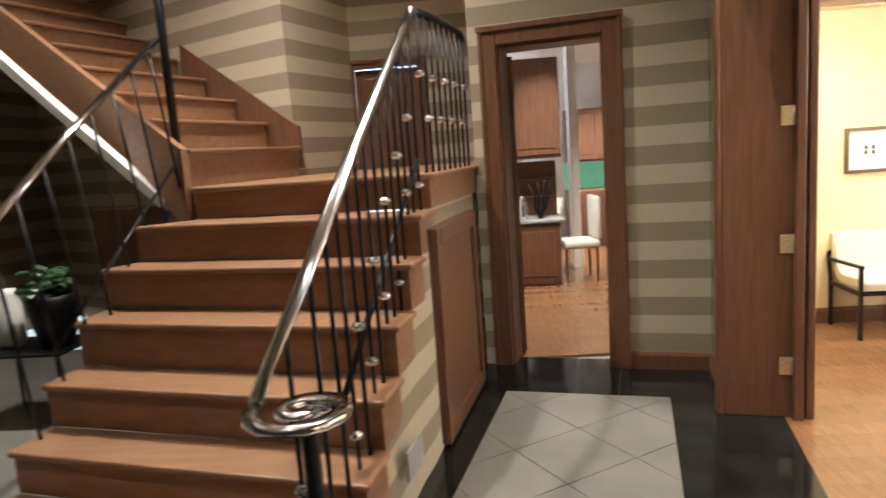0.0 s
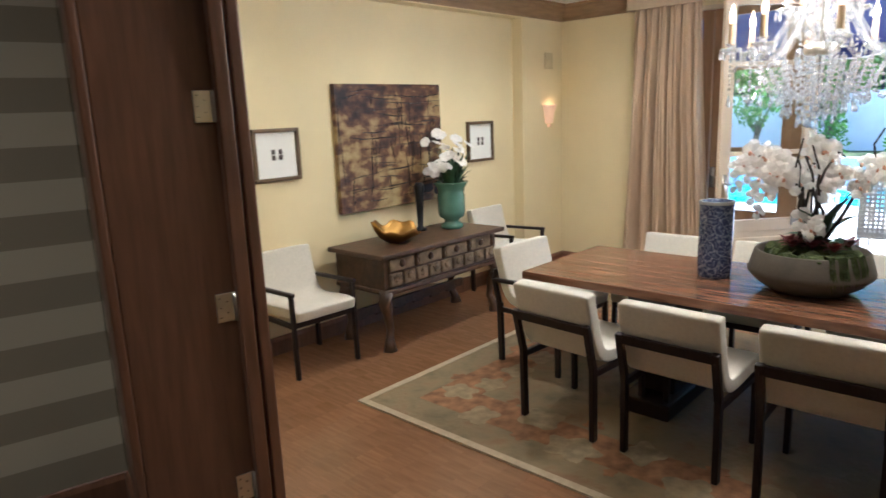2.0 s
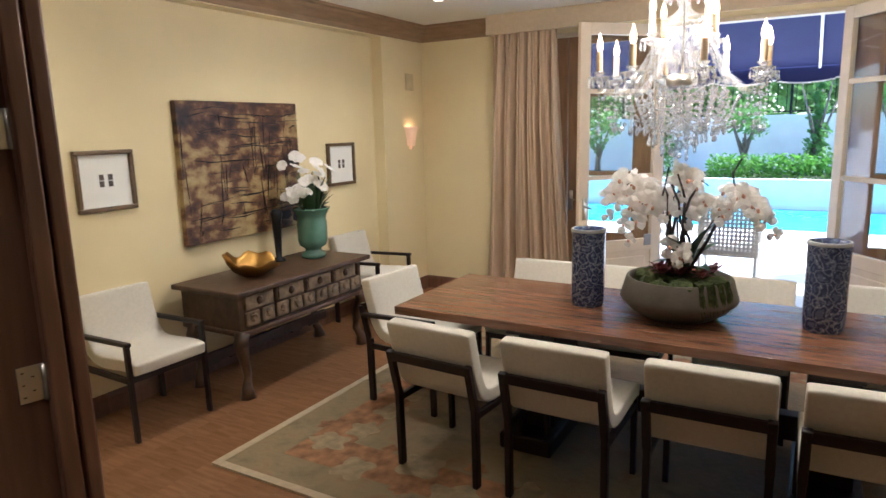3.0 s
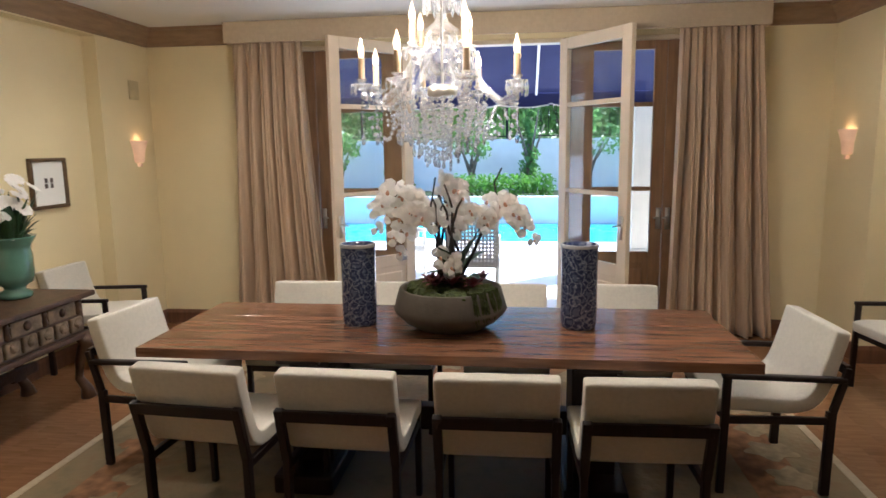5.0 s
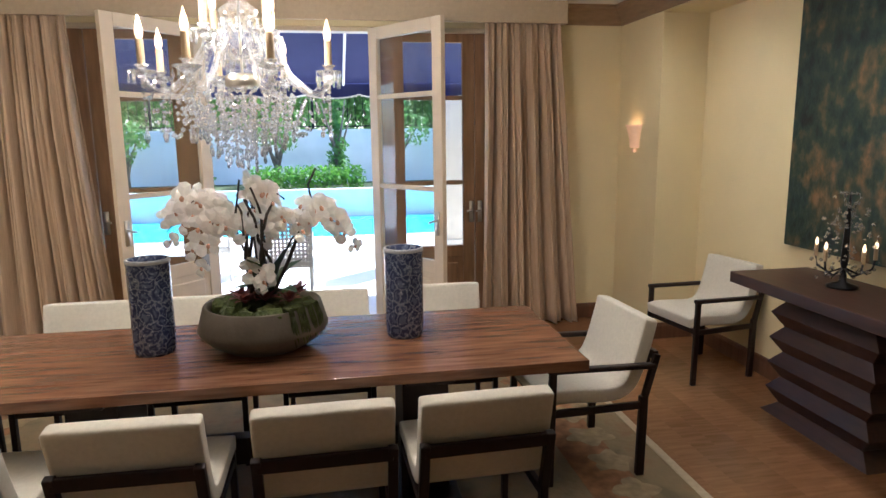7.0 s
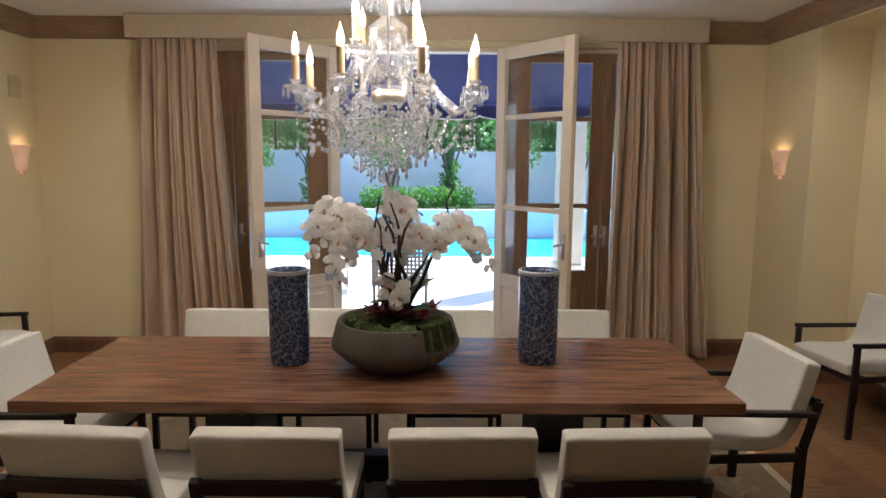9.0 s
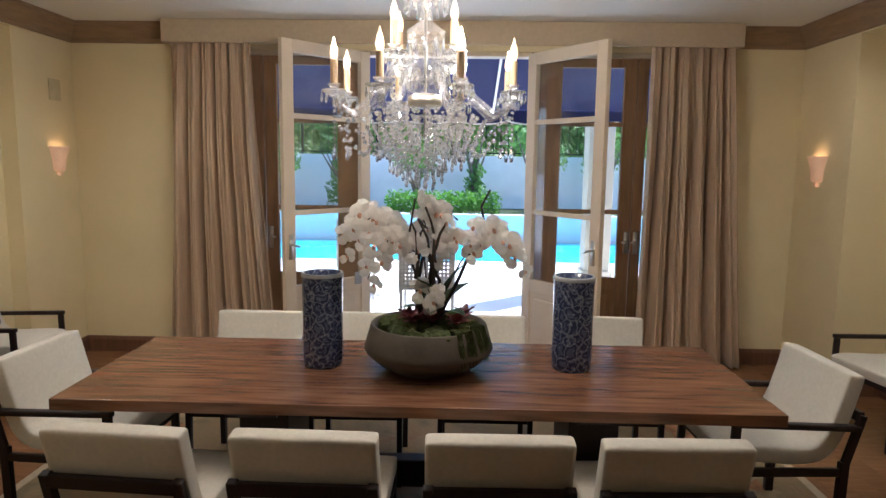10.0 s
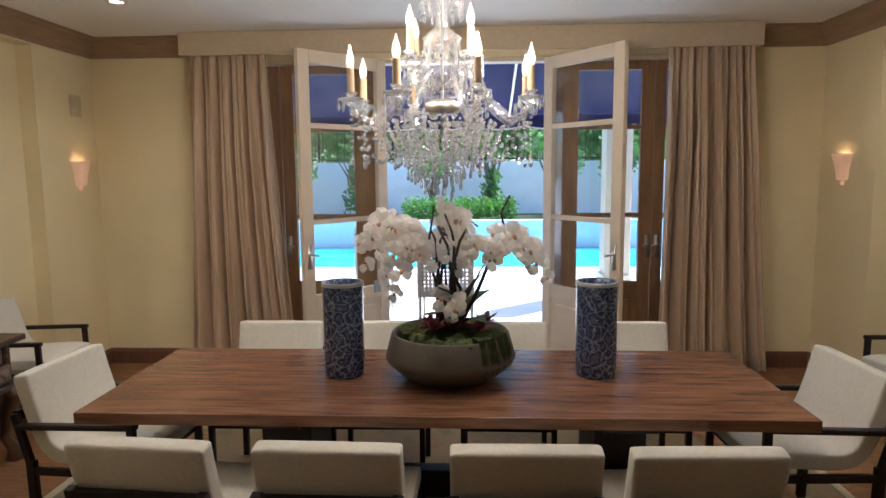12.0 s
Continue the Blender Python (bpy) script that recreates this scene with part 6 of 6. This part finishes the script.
part("scalloped_valance", bm, AWNING, aw)
bm = bmesh.new()
for i in range(n):
    y = -1.0 + 11.0 * (i + 0.5) / n
    s = (y / 0.62) % 1.0
    dip = 0.045 * abs(math.sin(math.pi * s)) ** 0.6
    z = A1[1] - 0.12 - dip
    box(bm, A1[0] - 0.003, A1[0] + 0.011, y - 0.027, y + 0.027, z - 0.014, z + 0.002)
part("white_piping", bm, WHITETRIM, aw, "white piping")
for y in (0.2, 3.9, 7.6):
    bm = bmesh.new()
    tube(bm, [(A0[0], y, A0[1] - 0.02), (A1[0], y, A1[1] - 0.02)], 0.014, 8)
    part("rafter", bm, WHITETRIM, aw, "pale metal rafter")
for y in (1.6, 7.2):
    bm = bmesh.new()
    tube(bm, [(9.36, y, 2.35), (10.2, y, 2.56)], 0.010, 8)
    part("brace", bm, WHITETRIM, aw)
post = thing("terrace_post", (12.65, 2.41, -0.06), 0, "cream sunlit square terrace post", "post")
bm = bmesh.new()
box(bm, -0.17, 0.17, -0.17, 0.17, 0, 3.2)
soft(part("shaft", bm, LEAFPAINT, post), 0.01)
bm = bmesh.new()
box(bm, -0.20, 0.20, -0.20, 0.20, 0, 0.25)
soft(part("plinth", bm, LEAFPAINT, post), 0.01)


def rattan_chair(at, rz, label):
    e = thing("rattan_chair", at, rz, label, "garden chair", "garden chairs")
    for k in range(15):
        b_ = bmesh.new()
        x = -0.28 + k * 0.04
        box(b_, x - 0.012, x + 0.012, -0.30, -0.285, 0.35, 0.95)
        part("upright_cane", b_, RATTAN, e)
    for k in range(15):
        b_ = bmesh.new()
        z = 0.36 + k * 0.042
        box(b_, -0.29, 0.29, -0.304, -0.281, z - 0.010, z + 0.010)
        part("woven_cane", b_, RATTAN, e)
    b_ = bmesh.new()
    box(b_, -0.30, 0.30, -0.28, 0.30, 0.34, 0.42, None, 0.02)
    part("seat", b_, RATTAN, e)
    for sx in (-0.27, 0.27):
        for sy in (-0.28, 0.27):
            b_ = bmesh.new()
            tube(b_, [(sx, sy, 0), (sx, sy, 0.95 if sy < 0 else 0.62)], 0.018, 8)
            part("leg", b_, RATTAN, e)
        b_ = bmesh.new()
        box(b_, sx - 0.02, sx + 0.02, -0.28, 0.29, 0.60, 0.64)
        part("armrest", b_, RATTAN, e)
    return e


rattan_chair((10.74, 4.6, -0.06), -90, "cream woven rattan chair on the terrace")
rattan_chair((11.92, 5.4, -0.06), 150, "low cream woven rattan chair on the terrace")

# ---- floor pieces ----
random.seed(77)
pw = 0.127
lens = (1.1, 1.45, 1.8)
pm = {}
for L in lens:
    b_ = bmesh.new()
    box(b_, 0.0003, L - 0.0003, 0.0002, pw - 0.0002, -0.02, 0.0)
    pm[L] = mesh("plank", b_, OAK)
fl_ob = bpy.data.objects["floor"]


def lay(parent, west, x1, y0, y1, lean=0.0):
    y_ = y0
    while y_ < y1 - 0.02:
        x0 = west + lean * min(0.0, y_ - 5.68)
        x_ = x0 - random.uniform(0, 0.9)
        while x_ < x1:
            L = random.choice(lens)
            if x_ + L > x0 + 0.05:
                a = max(x_, x0)
                o = new("plank", pm[L])
                o.parent = parent
                o.location = (a, y_, 0)
                o.scale = ((min(x_ + L, x1) - a) / L, 1, 1)
            x_ += L
        y_ += pw


lay(fl_ob, 4.13, WX, RR, LR, 0.21)
lay(bpy.data.objects["floor_kitchen"], 2.46, 3.98, 6.97, 7.70)
lay(bpy.data.objects["floor_kitchen"], 2.3, 5.4, 7.732, 12.9)

# hall floor: a black marble border round diagonal pale tiles
hf = bpy.data.objects["floor_hall"]


def slab(name, poly, material, parent, z=0.0):
    b_ = bmesh.new()
    prism(b_, poly, -0.012, z)
    return part(name, b_, material, parent)


TURN = radians(-12.6)


def hall(x, y):
    """A point of the hall's own grid, which is turned about the corner of the pale carpet of tiles."""
    u, w = x - 2.63, y - 6.27
    return 2.63 + u * math.cos(TURN) - w * math.sin(TURN), 6.27 + u * math.sin(TURN) + w * math.cos(TURN)


XL, XR, YT, YB = 2.63, 3.675, 6.27, -1.0
XE = 4.28      # edge of the oak floor
for k in range(10):
    y0, y1 = YB + (YT - YB) * k / 10 + 0.002, YB + (YT - YB) * (k + 1) / 10
    slab("border_tile", [hall(*p) for p in ((XL - 0.9, y0), (XL - 0.003, y0), (XL - 0.003, y1), (XL - 0.9, y1))], BLACKMARBLE, hf)
    slab("border_tile", [hall(*p) for p in ((XR + 0.003, y0), (XE, y0), (XE, y1), (XR + 0.003, y1))], BLACKMARBLE, hf, 0.002)
for x0, x1 in ((1.9, 2.665), (2.668, 3.36), (3.363, XE)):
    slab("border_tile", [hall(*p) for p in ((x0, YT + 0.003), (x1, YT + 0.003), (x1, 6.98), (x0, 6.98))], BLACKMARBLE, hf, 0.002)


def clip(poly, a, b, c):
    """Keeps the part of a polygon where a x + b y <= c."""
    out = []
    for p, q in zip(poly, poly[1:] + poly[:1]):
        dp, dq = a * p[0] + b * p[1] - c, a * q[0] + b * q[1] - c
        if dp <= 0:
            out.append(p)
        if (dp < 0 < dq) or (dq < 0 < dp):
            s = dp / (dp - dq)
            out.append((p[0] + s * (q[0] - p[0]), p[1] + s * (q[1] - p[1])))
    return out


S = 0.45
g = 0.002
for i in range(-12, 14):
    for j in range(-12, 14):
        pts = [(i * S + g, j * S + g), ((i + 1) * S - g, j * S + g), ((i + 1) * S - g, (j + 1) * S - g), (i * S + g, (j + 1) * S - g)]
        q = []
        for u, w in pts:
            q.append((3.15 + (u - w) * 0.7071, 5.74 + (u + w) * 0.7071))
        q = clip(q, 0, 1, YT)
        if q:
            q = clip(q, 0, -1, -YB)
        if q:
            q = clip(q, -1, 0, -XL)
        if q:
            q = clip(q, 1, 0, XR)
        if len(q) > 2:
            area = sum(a[0] * b[1] - b[0] * a[1] for a, b in zip(q, q[1:] + q[:1])) / 2
            if area > 0.002:
                slab("marble_tile", [hall(*p) for p in q], WHITEMARBLE, hf)
# the far west part of the hall
slab("hall_paving", [hall(*p) for p in ((-4.2, YB), (XL - 0.904, YB), (XL - 0.904, 6.9), (-4.2, 6.9))], WHITEMARBLE, hf, -0.003)
